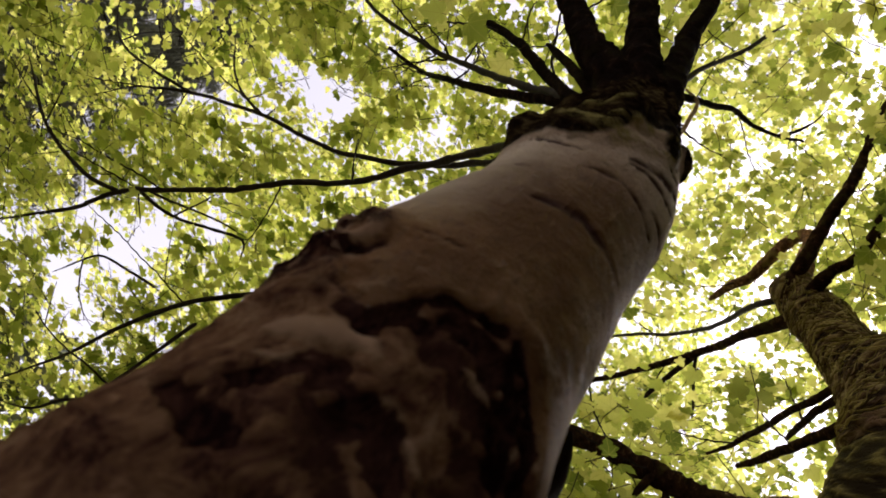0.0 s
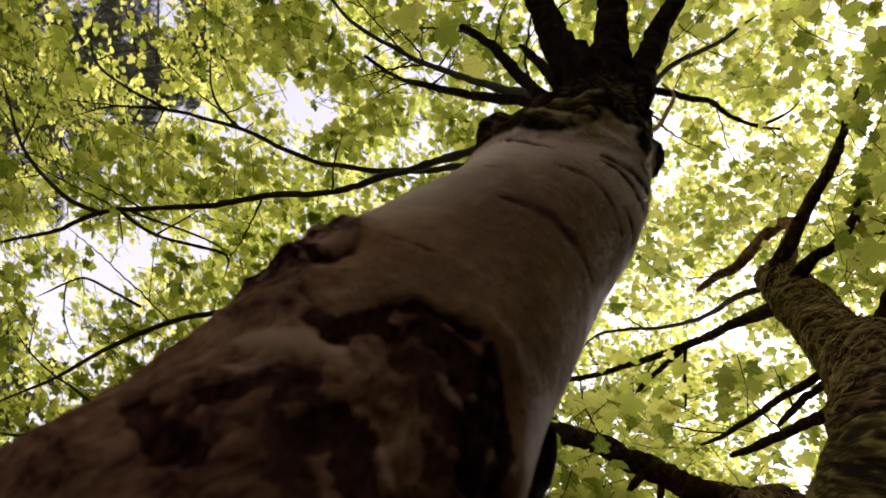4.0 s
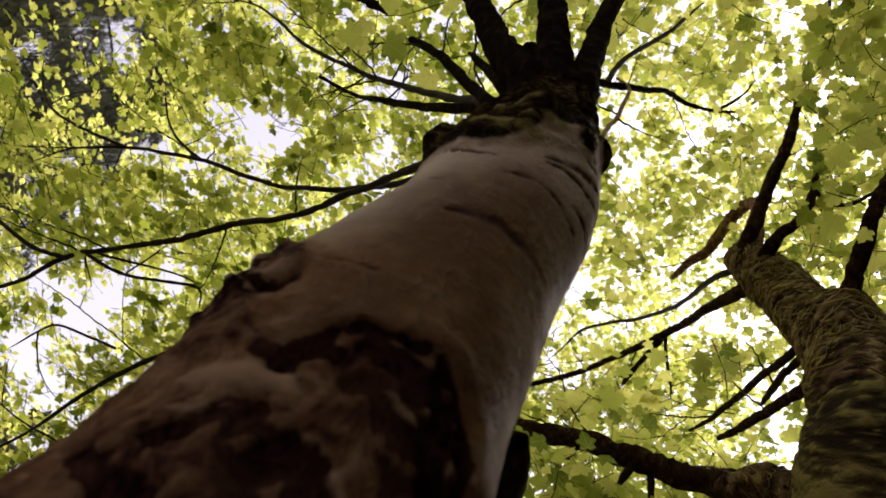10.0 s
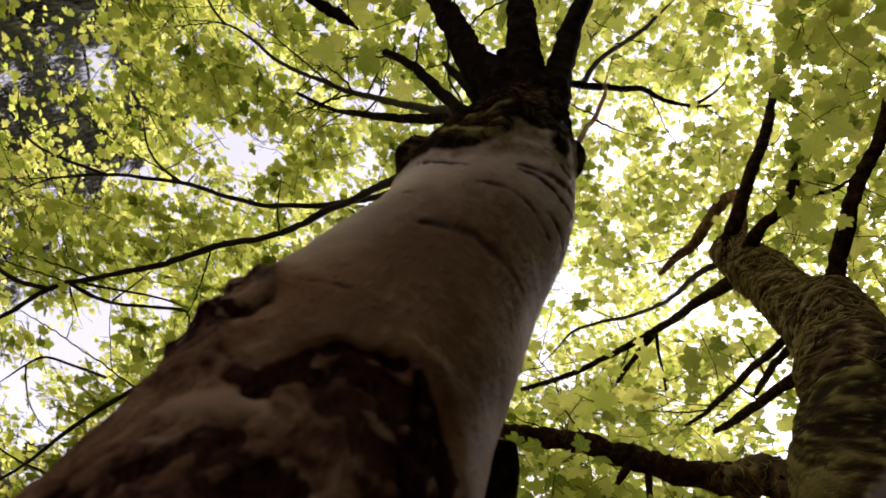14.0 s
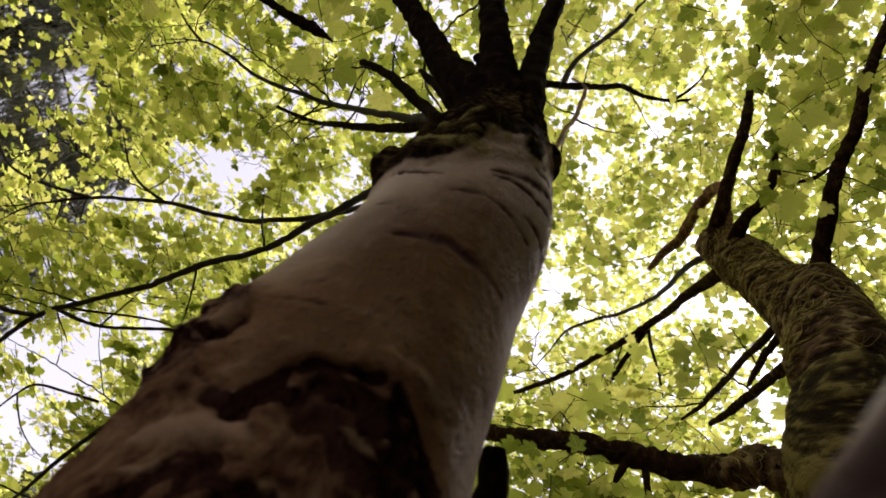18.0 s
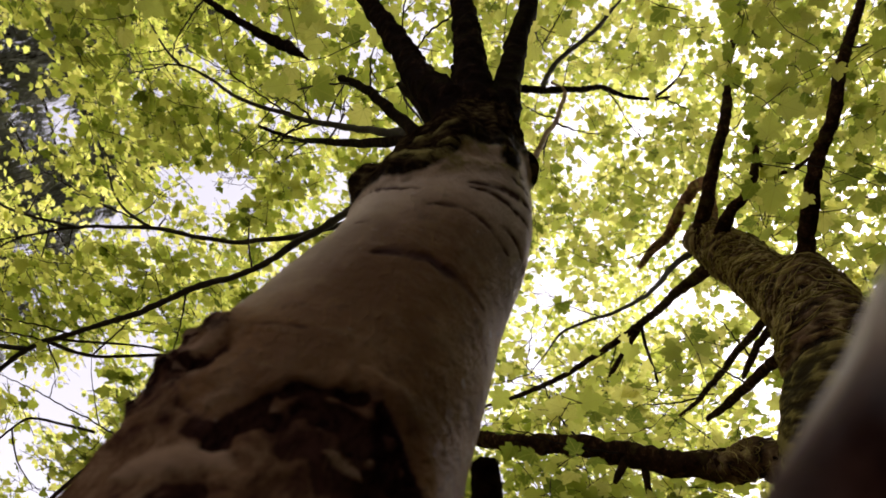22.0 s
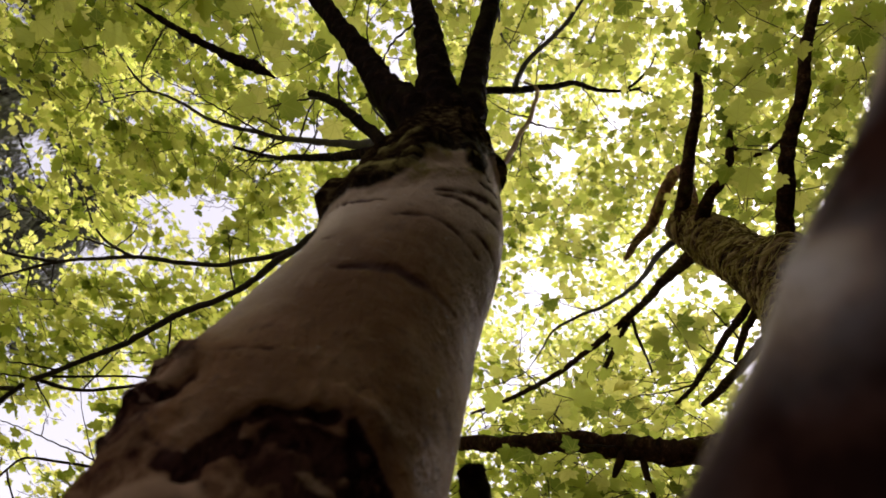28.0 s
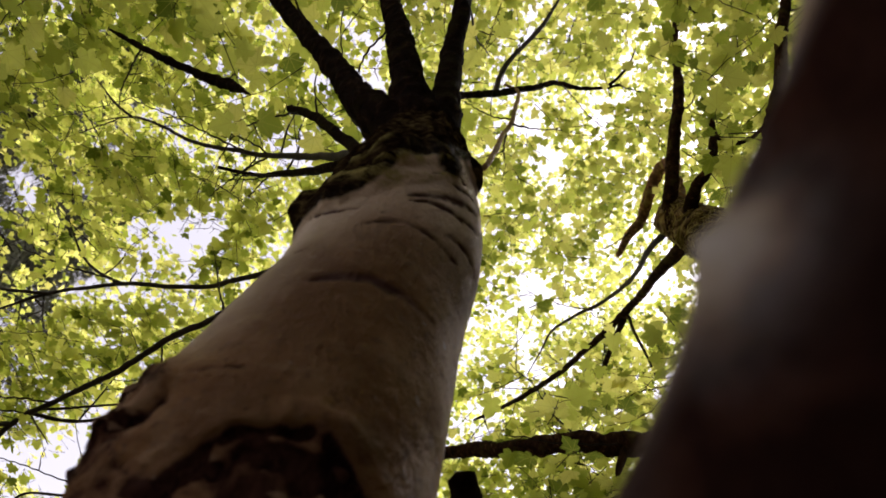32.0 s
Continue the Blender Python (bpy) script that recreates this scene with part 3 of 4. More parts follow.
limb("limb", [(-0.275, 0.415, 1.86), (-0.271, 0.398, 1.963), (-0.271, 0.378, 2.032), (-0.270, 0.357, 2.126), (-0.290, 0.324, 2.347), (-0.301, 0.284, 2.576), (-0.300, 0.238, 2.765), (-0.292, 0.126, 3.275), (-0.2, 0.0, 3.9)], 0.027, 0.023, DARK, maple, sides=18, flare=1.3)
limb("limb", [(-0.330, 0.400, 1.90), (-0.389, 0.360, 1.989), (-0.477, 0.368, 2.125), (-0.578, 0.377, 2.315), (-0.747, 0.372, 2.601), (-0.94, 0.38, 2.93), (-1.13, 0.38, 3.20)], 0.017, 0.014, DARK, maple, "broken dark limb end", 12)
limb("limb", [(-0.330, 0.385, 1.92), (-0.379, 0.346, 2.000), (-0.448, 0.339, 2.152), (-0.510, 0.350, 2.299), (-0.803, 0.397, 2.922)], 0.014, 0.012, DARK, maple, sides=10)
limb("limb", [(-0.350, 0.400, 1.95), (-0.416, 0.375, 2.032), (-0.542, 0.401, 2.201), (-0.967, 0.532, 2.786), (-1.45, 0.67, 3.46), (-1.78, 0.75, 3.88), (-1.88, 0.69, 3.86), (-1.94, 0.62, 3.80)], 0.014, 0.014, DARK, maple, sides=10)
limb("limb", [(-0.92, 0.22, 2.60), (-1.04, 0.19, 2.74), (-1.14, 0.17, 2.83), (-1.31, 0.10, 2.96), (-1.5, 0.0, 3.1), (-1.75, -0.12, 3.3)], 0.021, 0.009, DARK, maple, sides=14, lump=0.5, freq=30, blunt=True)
limb("branch", [(-0.350, 0.400, 1.95), (-0.416, 0.365, 2.034), (-0.542, 0.386, 2.208), (-0.777, 0.445, 2.553), (-1.129, 0.495, 2.971), (-1.44, 0.51, 3.30), (-1.95, 0.44, 3.71), (-2.19, 0.34, 3.89), (-2.44, 0.27, 4.05), (-2.76, 0.23, 4.17)], 0.013, 0.008, TWIG, maple)
limb("twig", [(-2.44, 0.27, 4.05), (-2.58, 0.17, 4.16), (-2.79, -0.01, 4.39)], 0.008, 0.004, TWIG, maple, sides=6)
limb("branch", [(-0.380, 0.440, 1.80), (-0.513, 0.434, 1.959), (-0.687, 0.538, 2.191), (-1.04, 0.71, 2.43), (-1.34, 0.84, 2.54), (-1.65, 0.91, 2.60), (-1.98, 1.01, 2.65), (-2.35, 1.09, 2.69), (-2.78, 1.18, 2.72), (-3.16, 1.33, 2.70), (-3.72, 1.48, 2.68)], 0.0105, 0.0125, TWIG, maple, lump=0.45, freq=34)
limb("branch", [(-2.78, 1.18, 2.72), (-3.07, 1.14, 2.77), (-3.47, 0.98, 2.91), (-3.91, 0.71, 3.20)], 0.012, 0.007, TWIG, maple, sides=8)
limb("twig", [(-2.63, 1.15, 2.72), (-2.58, 1.31, 2.84), (-2.49, 1.40, 2.96), (-2.36, 1.47, 3.04), (-2.32, 1.55, 2.96)], 0.009, 0.007, TWIG, maple, sides=8)
limb("twig", [(-2.60, 1.14, 2.73), (-2.52, 1.26, 2.87), (-2.43, 1.37, 2.99), (-2.36, 1.45, 3.05)], 0.006, 0.005, TWIG, maple, sides=6)
limb("branch", [(-0.62, 0.60, 2.40), (-1.02, 0.79, 2.75), (-1.34, 0.89, 2.93), (-1.54, 0.92, 3.00), (-1.87, 0.96, 3.14), (-2.42, 0.91, 3.33), (-3.03, 0.90, 3.49), (-3.48, 0.92, 3.52), (-3.78, 0.98, 3.48)], 0.013, 0.009, TWIG, maple, sides=8)
limb("twig", [(-2.42, 0.91, 3.33), (-2.74, 0.81, 3.54), (-2.93, 0.62, 3.79)], 0.009, 0.004, TWIG, maple, sides=6)
limb("twig", [(-3.03, 0.90, 3.49), (-3.51, 0.77, 3.58), (-3.82, 0.65, 3.74), (-4.02, 0.43, 4.00)], 0.011, 0.005, TWIG, maple, sides=6)
limb("twig", [(-0.335, 0.618, 2.545), (-0.355, 0.663, 2.753), (-0.418, 0.762, 3.274), (-0.460, 0.844, 3.812), (-0.484, 0.860, 4.151), (-0.508, 0.877, 4.431), (-0.60, 0.86, 4.62)], 0.009, 0.011, SMOOTH, maple, sides=8)
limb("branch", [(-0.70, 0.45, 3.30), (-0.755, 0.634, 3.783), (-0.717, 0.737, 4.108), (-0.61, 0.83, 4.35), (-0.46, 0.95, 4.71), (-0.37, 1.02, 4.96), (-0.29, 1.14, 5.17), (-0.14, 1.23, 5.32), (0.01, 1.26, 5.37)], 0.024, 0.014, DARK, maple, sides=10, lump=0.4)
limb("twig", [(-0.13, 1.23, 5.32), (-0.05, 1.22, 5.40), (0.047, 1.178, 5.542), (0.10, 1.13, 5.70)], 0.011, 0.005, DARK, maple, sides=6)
limb("branch", [(-0.61, 0.83, 4.35), (-0.60, 0.80, 4.55), (-0.55, 0.77, 4.76), (-0.41, 0.74, 5.19), (-0.22, 0.63, 5.69)], 0.016, 0.012, TWIG, maple, sides=8)
limb("twig", [(-2.72, 1.69, 2.77), (-2.85, 1.62, 2.75), (-2.98, 1.56, 2.72), (-3.06, 1.57, 2.68), (-3.30, 1.68, 2.64)], 0.007, 0.005, TWIG, maple, sides=6)
limb("branch", [(-0.55, 0.70, 1.95), (-1.2, 1.10, 2.35), (-1.75, 1.40, 2.60), (-2.10, 1.50, 2.58), (-2.20, 1.49, 2.41), (-2.29, 1.51, 2.23), (-2.32, 1.52, 2.09), (-2.36, 1.53, 1.93), (-2.40, 1.52, 1.80)], 0.016, 0.010, TWIG, maple, sides=8)
limb("twig", [(-2.05, 1.52, 2.40), (-2.16, 1.63, 1.99), (-2.19, 1.59, 1.87), (-2.20, 1.56, 1.76), (-2.29, 1.53, 1.72)], 0.009, 0.006, TWIG, maple, sides=6)
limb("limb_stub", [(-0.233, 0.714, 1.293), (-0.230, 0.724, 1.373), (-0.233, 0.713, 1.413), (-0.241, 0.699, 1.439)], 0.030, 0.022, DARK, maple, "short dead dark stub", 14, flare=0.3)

# a second stem of the same stool, leaning out close beside the camera
STEM = [(-0.34, 0.55, 0.05), (-0.18, 0.48, 0.32), (-0.02, 0.36, 0.58), (0.11, 0.25, 0.755), (0.183, 0.179, 0.834), (0.202, 0.156, 0.858), (0.217, 0.145, 0.879), (0.238, 0.126, 0.901),
        (0.258, 0.100, 0.924), (0.32, 0.02, 0.99), (0.45, -0.14, 1.15), (0.65, -0.36, 1.55), (0.80, -0.50, 2.3), (0.95, -0.62, 3.3)]


def side_stem():
    line = spline(STEM, 0.02)
    s = np.linspace(0, 1, len(line))
    radii = 0.0645 - 0.02 * s
    v, f = tube(line, radii, 36, 0.10, 12.0, 0.0)
    # a pale bulge on the stem
    knot = np.array((0.160, 0.108, 0.851))
    mid = line[np.argmin(np.linalg.norm(line - knot, axis=1))]
    away = (knot - mid) / np.linalg.norm(knot - mid)
    v = [np.array(p) + away * 0.012 * math.exp(-(np.linalg.norm(np.array(p) - knot) / 0.014) ** 2) for p in v]
    ob = mesh_object("side_stem", v, f, SMOOTH, maple, "leaning second stem with its lit edge painted pale")
    # light on one edge and the knot painted pale, shade elsewhere painted dark
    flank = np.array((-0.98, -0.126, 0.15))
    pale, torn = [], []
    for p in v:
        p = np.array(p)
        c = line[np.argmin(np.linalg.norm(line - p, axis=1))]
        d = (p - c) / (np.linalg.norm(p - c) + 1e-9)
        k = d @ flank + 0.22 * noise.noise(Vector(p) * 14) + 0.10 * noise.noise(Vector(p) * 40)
        rim_light = min(1, max(0, (k - 0.68) / 0.3)) * (0.25 + 0.75 * min(1, max(0, (p[2] - 0.82) / 0.05)))
        rim_light = max(rim_light, math.exp(-(np.linalg.norm(p - knot) / 0.02) ** 2))
        pale.append(rim_light)
        torn.append(1 - rim_light)
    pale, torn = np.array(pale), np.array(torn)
    # torn, crack and hollow carry the stem's painted shade
    for name, vals in (("torn", torn), ("crack", torn * 0.25), ("moss", torn * 0), ("pale", pale), ("rim_light", pale * 0.55), ("hollow", torn * 0.75)):
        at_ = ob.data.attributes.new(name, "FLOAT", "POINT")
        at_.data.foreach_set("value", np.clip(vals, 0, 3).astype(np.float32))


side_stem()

# ---- the mossy leaning tree beside it ----
mossy = thing("mossy_tree", "leaning tree with its trunk wrapped in stringy moss", "tree")


LIMB_ROOT = np.array((0.405, 1.33, 3.09))


def mossy_trunk():
    line = spline([(0.56, 2.00, -0.05), (0.52, 1.90, 0.9), (0.44, 1.74, 1.9), (0.459, 1.724, 2.305), (0.427, 1.608, 2.430), (0.429, 1.522, 2.543), (0.440, 1.467, 2.657), (0.433, 1.452, 2.924), (0.391, 1.470, 3.111), (0.330, 1.508, 3.305), (0.233, 1.526, 3.551), (0.127, 1.529, 3.766), (0.092, 1.535, 3.867)], 0.009)
    zz = line[:, 2]
    LIMB_LINES.append((line[line[:, 2] > 1.5][::4], 0.19))
    radii = np.interp(zz, [0, 0.9, 1.9, 2.25, 2.5, 2.58, 2.64, 2.67, 2.69, 2.72, 2.8, 2.9, 3.11, 3.31, 3.56, 3.8, 3.92], [0.27, 0.22, 0.195, 0.190, 0.194, 0.186, 0.165, 0.146, 0.148, 0.170, 0.172, 0.162, 0.139, 0.127, 0.118, 0.108, 0.095])
    sides = 120
    v, f = tube(line, radii, sides, 0.05, 7.0, 0.0)
    c = np.repeat(line, sides, axis=0)
    out, tuft, low_shade = [], [], []
    for i, p in enumerate(v[:-2]):
        p = np.array(p)
        d = (p - c[i]) / (np.linalg.norm(p - c[i]) + 1e-9)
        q = Vector(p)
        ang, run = 2 * math.pi * (i % sides) / sides, 0.009 * (i // sides)
        swirl = noise.noise(q * 3.0)
        ca, sa_ = math.cos(ang), math.sin(ang)
        strand = 1 - abs(noise.noise(Vector((ca * 0.55, sa_ * 0.55, run * 19 + 2.0 * swirl))))
        strand2 = 1 - abs(noise.noise(Vector((ca * 1.5 + 5, sa_ * 1.5, run * 52 + 4.5 * swirl))))
        lump = noise.noise(q * 8)
        swell = 0.05 * math.exp(-((p - LIMB_ROOT) @ (p - LIMB_ROOT)) / 0.012)
        out.append(p + d * (swell + 0.008 * strand ** 6 + 0.008 * strand2 ** 7 + 0.014 * lump + 0.005 * noise.noise(q * 38) - 0.014))
        tuft.append(0.35 * strand ** 6 + 0.65 * strand2 ** 7)
        low_shade.append(min(1, max(0, (2.68 + 0.02 * lump - c[i][2]) / 0.03)))
    ob = mesh_object("trunk", out + v[-2:], f, MOSSY, mossy)
    for name, vals in (("tuft", tuft), ("low_shade", low_shade)):
        at_ = ob.data.attributes.new(name, "FLOAT", "POINT")
        at_.data.foreach_set("value", np.array(vals + [0.0, 0.0], np.float32))
    return line, np.array(out).reshape(-1, sides, 3)


LEAN, LEAN_BOLE = mossy_trunk()
low_edge = np.searchsorted(LEAN[:, 2], 2.70)
moss_on(LEAN_BOLE, 1300, (low_edge, len(LEAN) - 2), (0, 1), 0.11, 8, 0.0045, 0.0028, mossy, "stringy yellow-green moss", 11)
limb("limb", [(0.10, 1.50, 3.70), (0.09, 1.45, 3.80), (0.12, 1.36, 3.85), (0.18, 1.23, 4.03), (0.23, 1.13, 4.16), (0.27, 1.04, 4.34)], 0.034, 0.025, BROWN, mossy, "dark forking limb", sides=14, flare=0.5)
limb("branch", [(0.265, 1.05, 4.32), (0.31, 0.92, 4.59), (0.39, 0.77, 4.93), (0.5, 0.5, 5.6)], 0.022, 0.010, BROWN, mossy, sides=10, bare=False)
limb("limb", [(0.13, 1.50, 3.65), (0.17, 1.43, 3.69), (0.22, 1.32, 3.66), (0.27, 1.26, 3.64), (0.30, 1.21, 3.64), (0.33, 1.15, 3.74), (0.37, 1.08, 3.95)], 0.034, 0.008, BROWN, mossy, sides=14, flare=0.4, bare=False)
limb("twig", [(0.33, 1.15, 3.74), (0.38, 1.20, 3.72), (0.46, 1.21, 3.72), (0.56, 1.18, 3.80)], 0.011, 0.007, BROWN, mossy, sides=8, bare=False)
limb("limb", [(0.400, 1.419, 3.104), (0.419, 1.306, 3.143), (0.454, 1.144, 3.211), (0.480, 1.043, 3.271), (0.579, 0.906, 3.463), (0.670, 0.779, 3.742), (0.864, 0.611, 4.265)], 0.028, 0.019, BROWN, mossy, sides=14, flare=0.5)
limb("limb", [(0.12, 1.50, 3.90), (0.13, 1.52, 4.2), (0.14, 1.53, 4.45), (0.12, 1.55, 4.57), (0.07, 1.60, 4.63), (-0.01, 1.68, 4.57), (-0.10, 1.84, 4.57), (-0.19, 1.93, 4.60), (-0.30, 2.10, 4.71)], 0.046, 0.026, GREY, mossy, sides=12)
limb("branch", [(0.13, 1.55, 3.66), (0.05, 1.68, 3.75), (-0.03, 1.76, 3.80), (-0.23, 2.06, 4.05), (-0.57, 2.39, 4.22), (-0.79, 2.56, 4.28), (-1.09, 2.71, 4.31), (-1.5, 2.9, 4.4)], 0.024, 0.014, BROWN, mossy, sides=12, flare=0.5)
limb("branch", [(-0.28, 2.14, 4.11), (-0.39, 2.29, 4.10), (-0.52, 2.53, 4.17)], 0.018, 0.014, BROWN, mossy, sides=8)
limb("twig", [(-0.28, 2.14, 4.10), (-0.27, 2.34, 4.13), (-0.24, 2.70, 4.21)], 0.011, 0.007, TWIG, mossy, sides=6)
limb("branch", [(0.08, 1.58, 3.85), (-0.06, 1.75, 4.03), (-0.23, 2.14, 4.48), (-0.50, 2.51, 4.90), (-0.78, 2.68, 5.06), (-0.97, 2.81, 5.15), (-1.10, 2.95, 5.15), (-1.26, 3.12, 5.11)], 0.017, 0.010, TWIG, mossy, sides=8)
limb("branch", [(0.30, 1.52, 3.15), (0.23, 1.65, 3.19), (0.19, 1.77, 3.30), (0.10, 2.03, 3.49), (-0.03, 2.32, 3.66), (-0.12, 2.42, 3.68)], 0.017, 0.013, BROWN, mossy, sides=10)
limb("branch", [(0.32, 1.52, 3.10), (0.26, 1.65, 3.15), (0.24, 1.73, 3.22), (0.19, 2.01, 3.42)], 0.017, 0.014, BROWN, mossy, sides=10)
limb("branch", [(0.38, 1.50, 2.92), (0.34, 1.58, 2.98), (0.28, 1.67, 3.03), (0.20, 1.84, 3.14), (0.10, 2.03, 3.25), (0.02, 2.13, 3.29)], 0.022, 0.018, BROWN, mossy, sides=12, flare=0.5)
limb("limb", [(0.36, 1.70, 2.48), (0.24, 1.71, 2.57), (0.09, 1.76, 2.60), (0.01, 1.77, 2.62), (-0.08, 1.76, 2.61), (-0.18, 1.77, 2.66), (-0.30, 1.76, 2.67), (-0.42, 1.74, 2.69), (-0.67, 1.77, 2.74), (-0.83, 1.82, 2.83), (-1.2, 1.95, 3.0)], 0.056, 0.022, BROWN, mossy, "low limb with mossy bark", sides=18, lump=0.3, flare=0.3)
base_ob = limb("limb_base", [(0.40, 1.70, 2.44), (0.30, 1.705, 2.53), (0.20, 1.72, 2.58), (0.09, 1.76, 2.602), (0.03, 1.768, 2.618), (-0.02, 1.765, 2.62)], 0.085, 0.050, MOSSY, mossy, sides=28, lump=0.35, freq=30)
at_ = base_ob.data.attributes.new("tuft", "FLOAT", "POINT")
at_.data.foreach_set("value", np.array([0.27 + 0.5 * noise.noise(Vector((w.co.x * 34, w.co.y * 14, w.co.z * 14))) for w in base_ob.data.vertices], np.float32))
base_grid = np.array([w.co for w in base_ob.data.vertices[:-2]]).reshape(-1, 28, 3)
moss_on(base_grid, 300, (0, len(base_grid) - 1), (0, 1), 0.16, 1.5, 0.005, 0.0018, mossy, "stringy yellow-green moss", 12)
limb("twig", [(-0.23, 1.76, 2.66), (-0.27, 1.76, 2.52)], 0.018, 0.014, BROWN, mossy, sides=8)
limb("twig", [(-0.18, 1.77, 2.66), (-0.17, 1.83, 2.58), (-0.15, 1.95, 2.5)], 0.014, 0.010, BROWN, mossy, sides=8)

# ---- leaves ----
HALF = [(0.0, 0.0), (0.09, -0.10), (0.24, -0.15), (0.34, -0.09), (0.47, -0.02), (0.42, 0.10), (0.36, 0.17), (0.49, 0.24), (0.63, 0.40), (0.50, 0.45),
        (0.40, 0.52), (0.27, 0.53), (0.30, 0.68), (0.20, 0.79), (0.09, 0.87), (0.0, 1.0)]


def leaf_shape(outline, curl, fold):
    """A flat five-lobed leaf, stalk at its origin, tip along +y, about 1.2 wide; folded along its midrib and drooping at its edges."""
    pts = outline + [(-x, y) for x, y in outline[-2:0:-1]]
    pts = [(0.0, 0.36)] + pts
    v = np.array([(x, y, fold * abs(x) - curl * (x * x + (y - 0.36) ** 2)) for x, y in pts])
    n = len(pts) - 1
    return v, [(0, 1 + k, 1 + (k + 1) % n) for k in range(n)], np.array(pts)


SHAPES = [leaf_shape(HALF, 0.22, 0.16), leaf_shape(HALF, 0.45, 0.05), leaf_shape(HALF, -0.12, 0.22)]
FAR_SHAPES = [leaf_shape([HALF[i] for i in (0, 2, 4, 6, 8, 11, 12, 15)], c, f) for c, f in ((0.22, 0.16), (0.45, 0.05), (-0.12, 0.22))]


def leaf_turns(az, tilt, droop):
    """Turns of leaves that face up and point along az, their tips drooping, leaning by about tilt."""
    n = len(az)
    y = np.column_stack([np.cos(az), np.sin(az), np.zeros(n)])
    up_ = np.column_stack([rng.normal(0, tilt, n), rng.normal(0, tilt, n), np.ones(n)]) + y * droop[:, None]
    up_ /= np.linalg.norm(up_, axis=1)[:, None]
    y = y - up_ * (y * up_).sum(1)[:, None]
    y /= np.linalg.norm(y, axis=1)[:, None]
    return np.stack([np.cross(y, up_), y, up_], axis=2)


class LeafMass:
    """Gathers leaves and twigs into single meshes."""

    def __init__(self, shapes):
        self.shapes, self.parts, self.twigs = shapes, [], []

    def leaves(self, place, turn, size, kind):
        self.parts.append((place, turn, size, kind))

    def twig(self, a, b, r0, r1):
        self.twigs.append(np.concatenate([a, b, [r0, r1]])[None])

    def many_twigs(self, a, b, r0, r1):
        if len(a):
            self.twigs.append(np.column_stack([a, b, np.full(len(a), r0), np.full(len(a), r1)]))

    def build(self, parent, label, mat=LEAF):
        place, turn, size, kind = (np.concatenate(x) for x in zip(*self.parts))
        vs, fs, us, n = [], [], [], 0
        for k, (v, f, uv) in enumerate(self.shapes):
            on = kind == k
            got = np.einsum("vj,nij->nvi", v, turn[on]) * size[on][:, None, None] + place[on][:, None]
            cnt = len(got)
            vs.append(got.reshape(-1, 3))
            fs.append((np.array(f)[None] + (n + np.arange(cnt) * len(v))[:, None, None]).reshape(-1, 3))
            us.append(np.tile(uv, (cnt, 1)))
            n += cnt * len(v)
        me = strip_mesh("crown", np.vstack(vs), np.vstack(fs), mat, parent, np.vstack(us))
        tagged(me, label, kind="stuff")
        if self.twigs:
            t = np.vstack(self.twigs)
            a, b, r0, r1 = t[:, :3], t[:, 3:6], t[:, 6], t[:, 7]
            ln = np.linalg.norm(b - a, axis=1) + 1e-9
            d = (b - a) / ln[:, None]
            s = np.cross(d, (0.3, 0.5, 0.81))
            s /= np.linalg.norm(s, axis=1)[:, None] + 1e-9
            u = np.cross(d, s)
            m = (a + b) / 2 + s * (ln * 0.07)[:, None]
            rings = []
            for c, r in ((a, r0), (m, (r0 + r1) / 2), (b, r1)):
                for k in range(4):
                    ang = k * math.pi / 2
                    rings.append(c + (s * math.cos(ang) + u * math.sin(ang)) * r[:, None])
            quad = np.array([(i * 4 + k, i * 4 + (k + 1) % 4, i * 4 + 4 + (k + 1) % 4, i * 4 + 4 + k) for i in range(2) for k in range(4)])
            faces = (quad[None] + (np.arange(len(t)) * 12)[:, None, None]).reshape(-1, 4)
            tagged(strip_mesh("twig_mass", np.stack(rings, 1).reshape(-1, 3), faces, TWIG, parent), kind="stuff")


# openings in the leaf roof: where they lie 5 m up, and how wide they are there
OPENINGS = [(-3.28, 1.24, 0.21), (-3.03, 1.22, 0.13), (-3.65, 1.12, 0.14), (-4.95, 1.48, 0.11), (-4.40, 1.35, 0.11), (-5.88, 3.04, 0.40), (-5.25, 2.74, 0.20), (-4.60, 2.58, 0.15), (-6.90, 3.55, 0.34), (-6.94, 4.04, 0.36), (-4.73, 1.0, 0.2), (-4.3, 0.45, 0.18), (-0.98, 2.37, 0.12), (-1.14, 2.74, 0.10), (-0.10, 2.55, 0.12),
            (0.18, 2.58, 0.09), (0.21, 0.71, 0.06), (0.36, 3.27, 0.12), (-2.20, 0.87, 0.14), (-0.61, 1.23, 0.10), (-0.62, 1.53, 0.12), (-0.38, 2.31, 0.06),
            (-6.33, 2.87, 0.2), (0.44, 3.55, 0.10), (0.00, 2.10, 0.09), (-5.3, 0.4, 0.42), (-4.75, 0.3, 0.34), (-4.9, 0.8, 0.26), (-4.5, 0.05, 0.22), (-0.42, 0.61, 0.06), (-0.22, 1.28, 0.07)]
FOOT = np.array([0.08, 0.0, 0.64])


OPEN = np.array(OPENINGS)


def noise_at(p, k):
    return np.array([noise.noise(Vector(q)) for q in p * k]) if len(p) else np.zeros(0)


